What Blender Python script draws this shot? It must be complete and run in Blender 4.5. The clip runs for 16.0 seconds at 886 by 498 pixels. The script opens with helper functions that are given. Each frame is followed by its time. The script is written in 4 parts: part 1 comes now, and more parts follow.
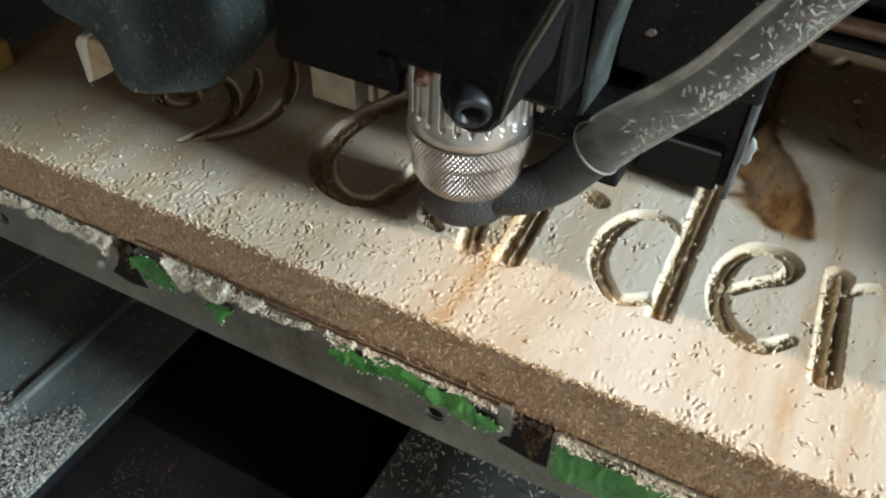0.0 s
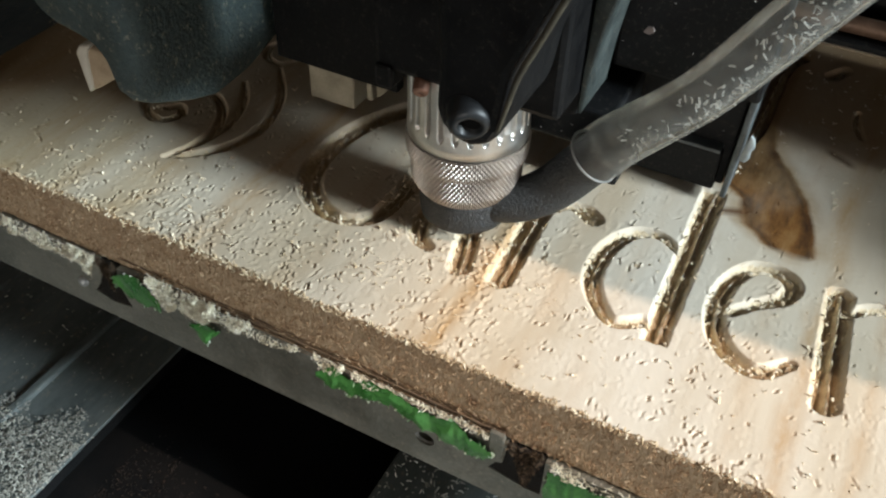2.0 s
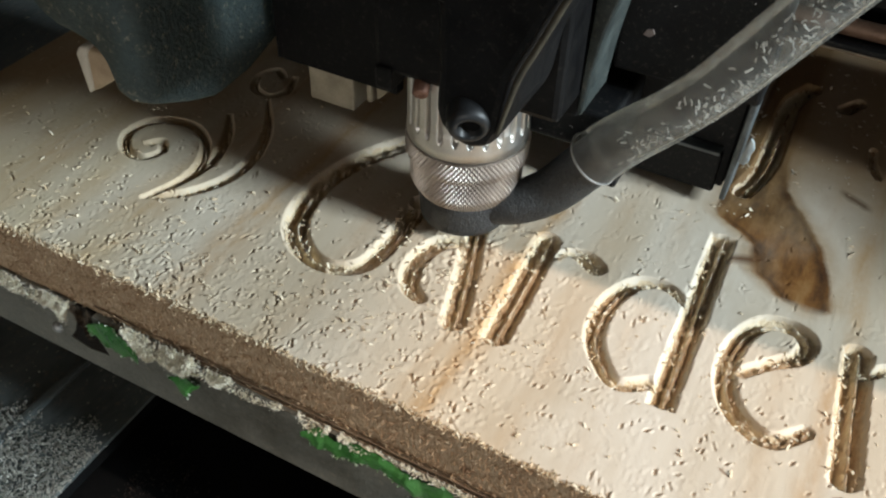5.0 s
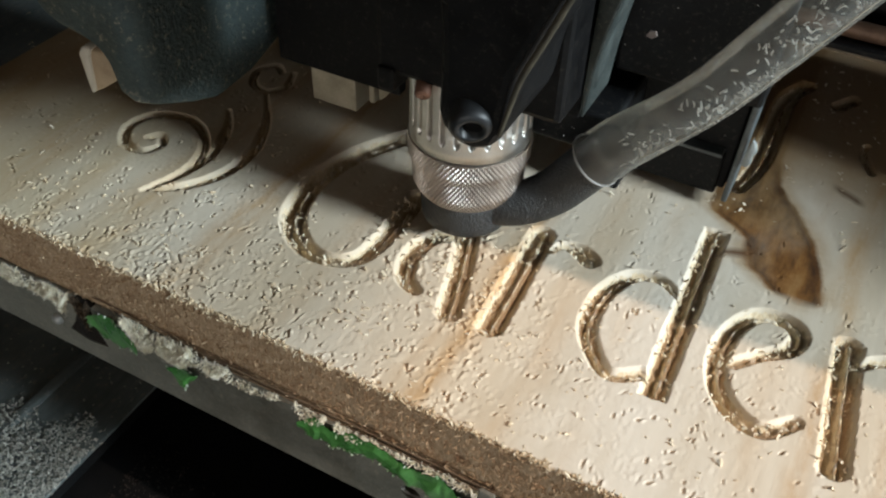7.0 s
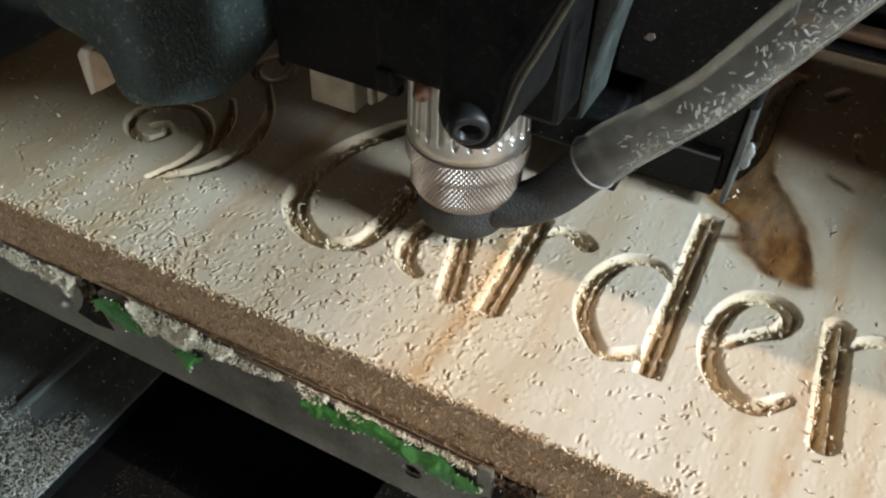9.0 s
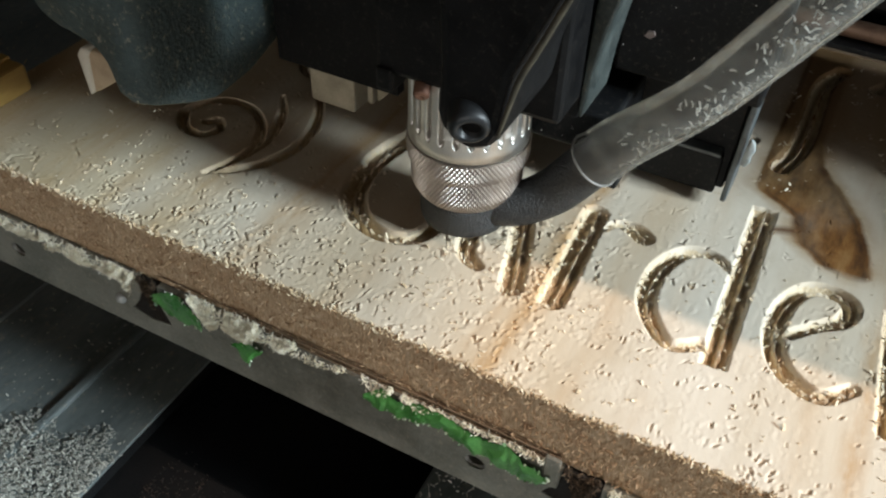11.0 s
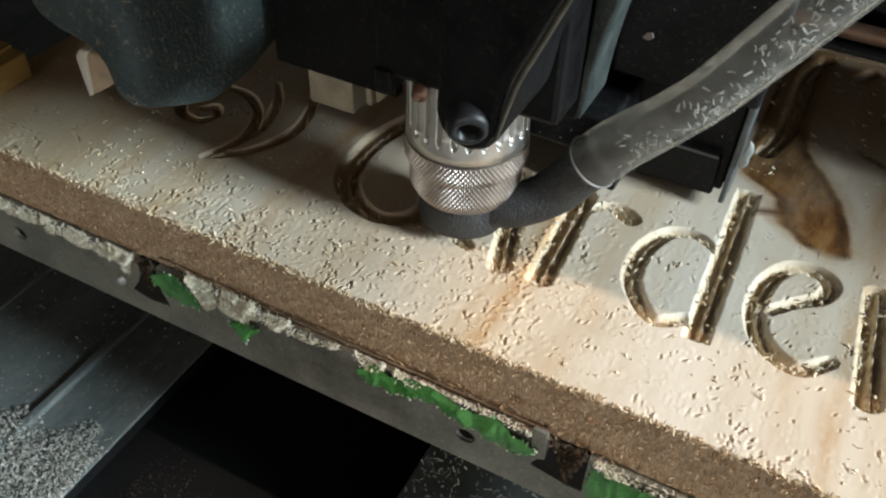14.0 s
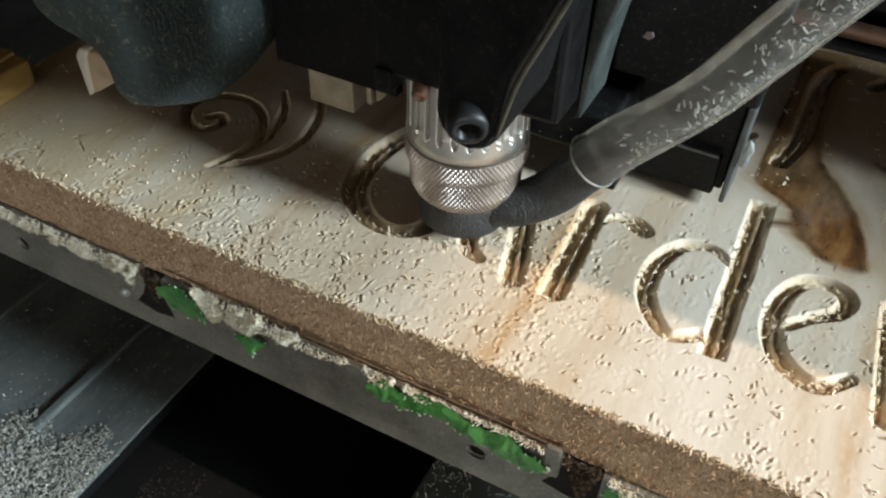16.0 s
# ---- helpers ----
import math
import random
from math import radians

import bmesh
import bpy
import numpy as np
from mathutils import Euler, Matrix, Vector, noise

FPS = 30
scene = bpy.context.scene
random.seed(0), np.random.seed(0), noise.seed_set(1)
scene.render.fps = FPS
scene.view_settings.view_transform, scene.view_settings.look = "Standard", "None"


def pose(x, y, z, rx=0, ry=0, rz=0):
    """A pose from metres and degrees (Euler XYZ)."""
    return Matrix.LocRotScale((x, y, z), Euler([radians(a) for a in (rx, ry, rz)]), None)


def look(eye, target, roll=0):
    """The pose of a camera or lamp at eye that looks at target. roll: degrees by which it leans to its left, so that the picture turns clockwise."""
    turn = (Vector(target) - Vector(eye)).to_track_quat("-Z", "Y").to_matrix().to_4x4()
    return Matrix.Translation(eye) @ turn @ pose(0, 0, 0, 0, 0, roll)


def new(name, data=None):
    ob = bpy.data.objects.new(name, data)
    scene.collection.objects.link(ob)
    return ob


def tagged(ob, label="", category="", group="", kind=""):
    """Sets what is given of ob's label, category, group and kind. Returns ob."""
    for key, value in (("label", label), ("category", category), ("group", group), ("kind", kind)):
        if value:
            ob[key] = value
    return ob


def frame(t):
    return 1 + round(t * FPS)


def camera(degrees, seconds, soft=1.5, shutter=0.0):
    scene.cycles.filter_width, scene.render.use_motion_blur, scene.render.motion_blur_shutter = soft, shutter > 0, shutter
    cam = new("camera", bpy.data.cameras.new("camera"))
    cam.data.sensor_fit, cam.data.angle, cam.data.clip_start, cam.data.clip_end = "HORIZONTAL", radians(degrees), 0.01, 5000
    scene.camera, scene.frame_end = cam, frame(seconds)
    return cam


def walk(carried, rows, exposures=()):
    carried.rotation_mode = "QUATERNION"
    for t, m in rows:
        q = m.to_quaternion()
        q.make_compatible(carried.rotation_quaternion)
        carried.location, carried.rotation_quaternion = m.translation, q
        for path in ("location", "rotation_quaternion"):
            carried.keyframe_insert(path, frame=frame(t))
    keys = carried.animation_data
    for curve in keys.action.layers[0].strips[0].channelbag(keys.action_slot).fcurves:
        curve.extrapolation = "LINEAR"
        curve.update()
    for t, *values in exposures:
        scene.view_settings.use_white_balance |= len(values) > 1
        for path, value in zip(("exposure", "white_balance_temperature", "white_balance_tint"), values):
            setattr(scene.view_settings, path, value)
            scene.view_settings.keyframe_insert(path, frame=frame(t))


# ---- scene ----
# The machine is the still frame of reference: x along the gantry, y away from the camera, z up, the board's top at z = 0.
# The carriage slides along x with the camera on it, the bed slides along y, and the router head moves up and down on the carriage.
cam = camera(54.0, 16.0, soft=2.2)
EYE = 0.1545
# seconds, carriage x (mm), bed y (mm), camera yaw, pitch, roll (degrees)
ROWS = [
    (0.0, 0.01, 0.00, 26.93, -43.15, 1.72), (0.5, -2.09, -7.88, 26.91, -43.22, 1.70),
    (1.0, -3.73, -15.02, 26.83, -43.33, 1.73), (1.5, -2.67, -13.13, 26.84, -43.29, 1.76),
    (2.0, -1.79, -8.24, 26.83, -43.26, 1.66), (2.5, -0.62, -1.37, 26.83, -43.09, 1.76),
    (3.0, 0.32, 0.58, 26.89, -42.98, 1.79), (3.5, 1.47, -1.01, 26.80, -43.21, 1.81),
    (4.0, -1.76, -5.28, 26.76, -43.34, 1.79), (4.5, -5.38, -19.64, 26.80, -43.24, 1.87),
    (5.0, -8.87, -24.83, 26.79, -43.14, 1.84), (5.2, -7.48, -26.20, 26.83, -43.15, 1.92),
    (7.3, -5.34, -20.87, 26.95, -43.04, 1.90), (7.5, -3.35, -17.13, 26.90, -42.94, 1.97),
    (8.0, -6.24, -21.17, 26.84, -42.98, 1.98), (8.5, -8.81, -34.05, 26.81, -42.96, 1.90),
    (9.0, -3.25, -16.70, 26.79, -42.94, 2.05), (9.2, -1.50, -9.54, 26.95, -43.08, 1.89),
    (11.3, -16.27, -7.32, 26.82, -43.03, 1.75), (11.5, -15.40, -10.16, 26.71, -43.03, 1.75),
    (12.0, -7.79, 0.20, 26.70, -42.97, 1.77), (12.5, -13.72, -0.86, 26.69, -42.94, 1.75),
    (13.0, -12.11, -2.89, 26.79, -42.91, 1.86), (13.5, -9.63, -0.16, 26.72, -42.95, 1.83),
    (14.0, -10.12, -0.96, 26.74, -42.93, 1.84), (14.5, -13.68, -5.00, 26.73, -43.00, 1.89),
    (15.0, -16.65, -11.75, 26.72, -42.89, 1.92), (15.5, -16.13, -6.62, 26.75, -42.99, 1.91),
    (16.0, -14.83, -4.24, 26.74, -42.98, 1.88),
]
# seconds, carriage x and bed y between those rows
BETWEEN = [(0.3, -0.9, -5.0), (0.7, -2.3, -10.0), (1.2, -3.4, -14.8), (1.7, -2.6, -11.2), (2.2, -0.9, -4.8), (2.7, 0.8, 1.2), (3.2, -0.4, -2.2),
           (3.7, -0.8, -1.9), (4.2, -3.0, -11.4), (4.7, -6.3, -23.7), (7.7, -3.8, -17.5), (8.2, -7.4, -26.3), (8.7, -6.8, -27.3), (11.7, -12.7, -4.3),
           (12.2, -7.9, 0.3), (12.3, -10.3, 0.4), (12.7, -13.8, -1.4), (13.2, -12.4, -3.2), (13.7, -8.8, -0.8), (14.2, -12.9, -2.5), (14.7, -15.1, -8.5),
           (14.8, -16.3, -10.2), (15.2, -16.6, -13.6), (15.3, -16.5, -13.2), (15.7, -15.1, -8.6), (15.8, -15.1, -7.9)]
# the head's lifts: it starts up, is highest, by how much (mm), and is down again
LIFTS = [(-0.2, -0.1, 6.0, 0.1), (0.3, 0.4, 6.1, 0.7), (1.0, 1.1, 7.0, 1.4), (1.45, 1.6, 5.7, 1.92), (2.7, 2.8, 5.6, 3.1), (3.5, 3.62, 4.7, 3.9), (4.65, 4.75, 4.6, 5.0),
         (7.5, 7.6, 4.5, 7.9), (9.0, 9.1, 7.0, 9.45), (11.85, 12.0, 4.8, 12.3), (12.3, 12.42, 5.4, 12.72), (12.83, 12.92, 4.8, 13.27), (13.6, 13.75, 5.5, 14.0),
         (14.9, 15.0, 5.4, 15.3), (15.5, 15.6, 5.8, 15.9)]


def track():
    """Tenth by tenth: seconds, carriage x, bed y, camera yaw, pitch, roll, head height."""
    turns = np.array(ROWS)
    slides = np.array(sorted([r[:3] for r in ROWS] + BETWEEN))
    out = []
    for t in np.round(np.arange(0, 16.05, 0.1), 1):
        if 5.25 < t < 7.25 or 9.55 < t < 11.25:
            continue
        x, y = (np.interp(t, slides[:, 0], slides[:, k]) for k in (1, 2))
        lift = sum(float(np.interp(t, (a, b, d), (0, up, 0))) for a, b, up, d in LIFTS)
        out.append((float(t), float(x), float(y), *(float(np.interp(t, turns[:, 0], turns[:, k])) for k in (3, 4, 5)), lift))
    return out


TRACK = track()
walk(cam, [(t, pose(x / 1000, 0, EYE, 0, 0, yaw) @ pose(0, 0, 0, 90 + pitch) @ pose(0, 0, 0, 0, 0, roll))
           for t, x, y, yaw, pitch, roll, z in TRACK], [(0, 0.10), (3, 0.10), (5, -0.06), (8.5, -0.12), (9.2, -0.04), (12, 0.10), (15, 0.03), (16, 0.08)])

# ---- light ----
SUN = Vector((0.637, -0.090, 0.766)).normalized()
world = bpy.data.worlds.new("world")
scene.world = world
world.use_nodes = True
wn = world.node_tree.nodes
sky = wn.new("ShaderNodeTexSky")
sky.sky_type, sky.sun_disc = "NISHITA", False
sky.sun_elevation, sky.sun_rotation = math.asin(SUN.z), math.atan2(SUN.x, SUN.y)
world.node_tree.links.new(sky.outputs[0], wn["Background"].inputs[0])
wn["Background"].inputs[1].default_value = 0.04
sun = new("sun", bpy.data.lights.new("sun", "SUN"))
sun.data.energy, sun.data.angle, sun.data.color = 1.93, radians(0.8), (1.0, 0.79, 0.635)
sun.matrix_world = look((0, 0, 0), -SUN)
# the sky's light in the window
pane = new("area_light", bpy.data.lights.new("area_light", "AREA"))
pane.data.shape, pane.data.size, pane.data.size_y = "RECTANGLE", 0.42, 0.36
pane.data.energy, pane.data.color = 65.0, (0.79, 0.92, 0.975)
pane.matrix_world = look((1.595, 0.15, 0.68), (0.0, 0.15, 0.68))
# an added fill lamp behind the camera that brightens the front faces
front_fill = new("area_light", bpy.data.lights.new("area_light", "AREA"))
front_fill.data.shape, front_fill.data.size, front_fill.data.size_y = "RECTANGLE", 1.2, 1.0
front_fill.data.energy, front_fill.data.color = 16.0, (1.0, 0.96, 0.88)
front_fill.matrix_world = look((0.50, -2.595, 0.15), (0.50, 0.0, 0.15))


# ---- materials ----
def material(name, rough=0.6, metal=0.0, color=(0.5, 0.5, 0.5)):
    m = bpy.data.materials.new(name)
    m.use_nodes = True
    b = m.node_tree.nodes["Principled BSDF"]
    b.inputs["Base Color"].default_value = (*color, 1)
    b.inputs["Roughness"].default_value, b.inputs["Metallic"].default_value = rough, metal
    return m


class Nodes:
    """A short hand for wiring one material."""

    def __init__(self, m):
        self.m, self.t = m, m.node_tree
        self.b = self.t.nodes["Principled BSDF"]

    def node(self, kind, **values):
        n = self.t.nodes.new("ShaderNode" + kind)
        for key, v in values.items():
            if key in n.inputs:
                self.put(n.inputs[key], v)
        return n

    def put(self, socket, v):
        if hasattr(v, "is_output"):
            self.t.links.new(v, socket)
        else:
            socket.default_value = v

    def place(self, scale=(1, 1, 1)):
        c = self.node("TexCoord")
        m = self.node("Mapping", Scale=scale)
        self.put(m.inputs["Vector"], c.outputs["Object"])
        return m.outputs["Vector"]

    def noise(self, scale, detail=4.0, rough=0.55, stretch=(1, 1, 1), twist=0.0):
        n = self.node("TexNoise", Scale=scale, Detail=detail, Roughness=rough, Distortion=twist)
        self.put(n.inputs["Vector"], self.place(stretch))
        return n.outputs["Fac"]

    def ramp(self, fac, *stops):
        n = self.node("ValToRGB")
        e = n.color_ramp.elements
        while len(e) < len(stops):
            e.new(0.5)
        for k, (at, c) in zip(e, stops):
            k.position, k.color = at, (*c, 1) if len(c) == 3 else c
        self.put(n.inputs["Fac"], fac)
        return n.outputs["Color"]

    def mix(self, fac, a, b, how="MIX"):
        n = self.t.nodes.new("ShaderNodeMix")
        n.data_type, n.blend_type = "RGBA", how
        for socket, v in ((n.inputs["Factor"], fac), (n.inputs[6], a), (n.inputs[7], b)):
            self.put(socket, (*v, 1) if isinstance(v, tuple) and len(v) == 3 else v)
        return n.outputs[2]

    def math(self, how, a, b=0.0, c=0.0, clamp=False):
        n = self.t.nodes.new("ShaderNodeMath")
        n.operation, n.use_clamp = how, clamp
        for k, v in enumerate((a, b, c)):
            self.put(n.inputs[k], v)
        return n.outputs[0]

    def bump(self, height, strength=0.3, distance=0.0005):
        n = self.node("Bump", Strength=strength, Distance=distance, Height=height)
        self.put(self.b.inputs["Normal"], n.outputs["Normal"])

    def axis(self, k):
        c = self.node("TexCoord")
        s = self.node("SeparateXYZ")
        self.put(s.inputs[0], c.outputs["Object"])
        return s.outputs[k]


def grey(v):
    return (v, v, v)


def pine():
    m = material("pine", 0.66)
    n = Nodes(m)
    n.b.inputs["Specular IOR Level"].default_value = 0.22
    fine = n.noise(900, 3, 0.6, (1, 0.08, 1))
    bands = n.noise(60, 3, 0.5, (1, 0.10, 1), 0.3)
    broad = n.noise(14, 2, 0.5, (1, 0.35, 1))
    col = n.ramp(bands, (0.30, (0.66, 0.57, 0.455)), (0.52, (0.76, 0.69, 0.59)), (0.72, (0.80, 0.74, 0.65)))
    col = n.mix(n.math("MULTIPLY", fine, 0.25), col, (0.62, 0.48, 0.32))
    col = n.mix(n.ramp(broad, (0.42, grey(0.0)), (0.68, grey(0.55))), col, (0.62, 0.455, 0.27))
    blotch = n.ramp(n.noise(42, 4, 0.62, (1, 0.6, 1)), (0.50, grey(0.0)), (0.74, grey(0.45)))
    col = n.mix(blotch, col, (0.50, 0.395, 0.265))
    x, y = n.axis(0), n.axis(1)
    wav = n.math("MULTIPLY", n.math("SUBTRACT", n.noise(22, 2, 0.5, (0.4, 1, 1)), 0.5), 0.010)
    # resin streaks that run with the grain
    for at, wide, much in ((-0.0630, 0.0055, 0.85), (-0.0700, 0.0030, 0.45), (0.0150, 0.0045, 0.70), (-0.1330, 0.0080, 0.75),
                           (-0.0300, 0.0040, 0.15), (-0.1600, 0.0110, 0.60), (-0.1800, 0.0080, 0.55), (-0.2020, 0.0160, 0.75), (-0.2350, 0.0200, 0.80), (0.0300, 0.0030, 0.40), (-0.1050, 0.0060, 0.35), (-0.0450, 0.0060, 0.28), (0.0040, 0.0050, 0.22)):
        off = n.math("ABSOLUTE", n.math("SUBTRACT", n.math("ADD", x, wav), at))
        near = n.math("SUBTRACT", 1.0, n.math("DIVIDE", off, wide), clamp=True)
        patch = n.ramp(n.noise(130, 5, 0.7, (1, 0.3, 1)), (0.36, grey(0.12)), (0.60, grey(1.0)))
        col = n.mix(n.math("MULTIPLY", n.math("MULTIPLY", near, much), patch), col, (0.50, 0.285, 0.115))
    # a yellower tone that grows towards the far end of the board
    far_tint = n.math("DIVIDE", n.math("SUBTRACT", -0.120, x), 0.070, clamp=True)
    col = n.mix(n.math("MULTIPLY", far_tint, n.ramp(n.noise(34, 4, 0.6, (1, 0.4, 1)), (0.30, grey(0.25)), (0.65, grey(0.70)))), col, (0.56, 0.46, 0.28))
    # the knot's brown wood: two edges that run up the board, sharp along the grain on one side and ringed dark on the other
    jag = n.math("MULTIPLY", n.math("SUBTRACT", n.noise(160, 4, 0.6), 0.5), 0.0040)
    up = n.math("MULTIPLY", n.math("SUBTRACT", n.math("ADD", y, n.math("MULTIPLY", jag, 0.5)), 0.195), 10.0)
    left = n.ramp(up, (0.0, grey(0.66)), (0.03, grey(0.54)), (0.09, grey(0.40)), (0.19, grey(0.335)), (0.22, grey(0.27)), (0.26, grey(0.130)), (0.28, grey(0.110)))
    right = n.ramp(up, (0.0, grey(0.74)), (0.035, grey(0.785)), (0.14, grey(0.745)), (0.25, grey(0.672)), (0.36, grey(0.548)), (0.46, grey(0.40)), (0.60, grey(0.35)))
    at = n.math("DIVIDE", n.math("ADD", x, 0.030), 0.050)
    from_left = n.math("MULTIPLY", n.math("SUBTRACT", n.math("ADD", at, n.math("MULTIPLY", jag, 5.0)), left), 0.050)
    from_right = n.math("MULTIPLY", n.math("SUBTRACT", right, n.math("ADD", at, n.math("MULTIPLY", jag, 7.0))), 0.050)
    high = n.math("DIVIDE", n.math("SUBTRACT", up, 0.22), 0.10, clamp=True)
    soft = n.math("ADD", 0.0022, n.math("MULTIPLY", high, -0.0014))
    brown = n.math("MULTIPLY", n.math("DIVIDE", n.math("ADD", from_left, 0.0012), soft, clamp=True), n.math("DIVIDE", n.math("ADD", from_right, 0.0016), 0.0014, clamp=True))
    brown = n.math("MULTIPLY", brown, n.math("DIVIDE", n.math("SUBTRACT", up, 0.005), 0.03, clamp=True))
    grain = n.noise(230, 4, 0.65, (1, 0.30, 1))
    heart = n.ramp(grain, (0.34, (0.10, 0.038, 0.010)), (0.52, (0.25, 0.108, 0.028)), (0.68, (0.35, 0.185, 0.068)))
    heart = n.mix(n.math("MULTIPLY", high, 0.75), heart, n.ramp(grain, (0.34, (0.080, 0.042, 0.015)), (0.68, (0.25, 0.148, 0.062))))
    ring = n.math("SUBTRACT", 1.0, n.math("DIVIDE", n.math("ABSOLUTE", n.math("SUBTRACT", from_right, 0.0010)), 0.0024), clamp=True)
    ring = n.math("MULTIPLY", ring, n.ramp(n.noise(120, 3, 0.6), (0.30, grey(0.35)), (0.60, grey(0.95))))
    under = n.math("SUBTRACT", 1.0, n.math("DIVIDE", n.math("ABSOLUTE", n.math("SUBTRACT", from_left, 0.0024)), 0.0026), clamp=True)
    under = n.math("MULTIPLY", n.math("MULTIPLY", under, 0.75), n.math("SUBTRACT", 1.0, high))
    heart = n.mix(n.math("MAXIMUM", ring, under), heart, (0.040, 0.014, 0.005))
    # a warm halo fades out from both edges
    for edge, reach in ((from_right, 0.007), (from_left, 0.006)):
        halo = n.math("ADD", 1.0, n.math("DIVIDE", edge, reach), clamp=True)
        other = from_left if edge is from_right else from_right
        halo = n.math("MULTIPLY", halo, n.math("ADD", 1.0, n.math("DIVIDE", other, 0.005), clamp=True))
        halo = n.math("MULTIPLY", halo, n.math("DIVIDE", n.math("ADD", up, 0.02), 0.06, clamp=True))
        halo = n.math("MULTIPLY", halo, n.ramp(n.noise(90, 4, 0.6), (0.30, grey(0.15)), (0.65, grey(0.60))))
        col = n.mix(halo, col, (0.40, 0.255, 0.125))
    col = n.mix(n.math("MULTIPLY", brown, n.ramp(n.noise(75, 4, 0.6, (1, 0.5, 1)), (0.28, grey(0.72)), (0.55, grey(0.97)))), col, heart)
    # the wood far behind it is browned to carry the shade there
    back_shade = n.math("MULTIPLY", n.math("DIVIDE", n.math("ADD", x, 0.0245), 0.001, clamp=True), n.math("DIVIDE", n.math("SUBTRACT", n.math("ADD", y, n.math("MULTIPLY", jag, 4.0)), 0.236), 0.026, clamp=True))
    col = n.mix(n.math("MULTIPLY", back_shade, 0.75), col, (0.40, 0.245, 0.115))
    # a short dark vein from the knot, and a smear further back
    for vx, vy, slope, half, thick, much in ((-0.0138, 0.2068, 0.42, 0.0040, 0.0026, 0.95), (0.0086, 0.2465, -0.47, 0.0042, 0.0024, 0.85)):
        dx = n.math("SUBTRACT", x, vx)
        dy = n.math("SUBTRACT", n.math("SUBTRACT", n.math("ADD", y, n.math("MULTIPLY", jag, 0.5)), vy), n.math("MULTIPLY", dx, slope))
        line = n.math("SUBTRACT", 1.0, n.math("DIVIDE", n.math("ABSOLUTE", dy), thick), clamp=True)
        ends = n.math("MULTIPLY", n.math("SUBTRACT", 1.25, n.math("DIVIDE", n.math("ABSOLUTE", dx), half), clamp=True), 1.6, clamp=True)
        col = n.mix(n.math("MULTIPLY", n.math("MULTIPLY", line, ends), much), col, (0.12, 0.052, 0.02))
    n.put(n.b.inputs["Base Color"], col)
    pits = n.noise(1500, 3, 0.7)
    n.bump(n.math("ADD", n.math("MULTIPLY", fine, 0.6), pits), 0.20, 0.0002)
    return m


def end_grain():
    m = material("end_grain", 0.8)
    n = Nodes(m)
    fibre = n.noise(1400, 4, 0.7, (1, 1, 0.35))
    broad = n.noise(90, 3, 0.6)
    col = n.ramp(fibre, (0.28, (0.40, 0.27, 0.165)), (0.52, (0.64, 0.475, 0.315)), (0.75, (0.80, 0.65, 0.48)))
    col = n.mix(n.ramp(broad, (0.45, grey(0.0)), (0.80, grey(0.5))), col, (0.34, 0.19, 0.10))
    px, pz = n.math("DIVIDE", n.math("ADD", n.axis(0), 0.0510), 0.0020), n.math("DIVIDE", n.math("ADD", n.axis(2), 0.0118), 0.0022)
    near = n.math("SUBTRACT", 1.1, n.math("ADD", n.math("MULTIPLY", px, px), n.math("MULTIPLY", pz, pz)), clamp=True)
    col = n.mix(n.math("MULTIPLY", near, 0.7), col, (0.20, 0.085, 0.035))
    n.put(n.b.inputs["Base Color"], col)
    n.bump(fibre, 0.9, 0.0008)
    return m


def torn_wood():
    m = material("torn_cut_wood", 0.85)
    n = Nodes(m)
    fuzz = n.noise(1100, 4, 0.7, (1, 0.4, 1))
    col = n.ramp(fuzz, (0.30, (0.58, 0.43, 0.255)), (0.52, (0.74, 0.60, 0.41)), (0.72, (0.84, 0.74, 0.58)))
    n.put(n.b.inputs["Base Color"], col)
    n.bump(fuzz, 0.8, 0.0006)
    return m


def mottled(name, dark, light, scale=60.0, rough=0.6, metal=0.0, bump=0.2, size=0.0004, stretch=(1, 1, 1), dust=0.0, gloss=0.5):
    """A surface of two tones with a fine relief, and pale dust where dust is given."""
    m = material(name, rough, metal)
    n = Nodes(m)
    n.b.inputs["Specular IOR Level"].default_value = gloss
    big, fine = n.noise(scale, 4, 0.6, stretch), n.noise(scale * 14, 3, 0.65, stretch)
    col = n.ramp(n.math("ADD", n.math("MULTIPLY", big, 0.7), n.math("MULTIPLY", fine, 0.3)), (0.36, dark), (0.64, light))
    if dust:
        specks = n.ramp(n.noise(scale * 9, 5, 0.8), (0.56, grey(0.0)), (0.70, grey(dust)))
        col = n.mix(specks, col, (0.42, 0.37, 0.29))
    n.put(n.b.inputs["Base Color"], col)
    n.put(n.b.inputs["Roughness"], n.ramp(big, (0.3, grey(max(0.0, rough - 0.12))), (0.7, grey(min(1.0, rough + 0.12)))))
    n.bump(fine, bump, size)
    return m


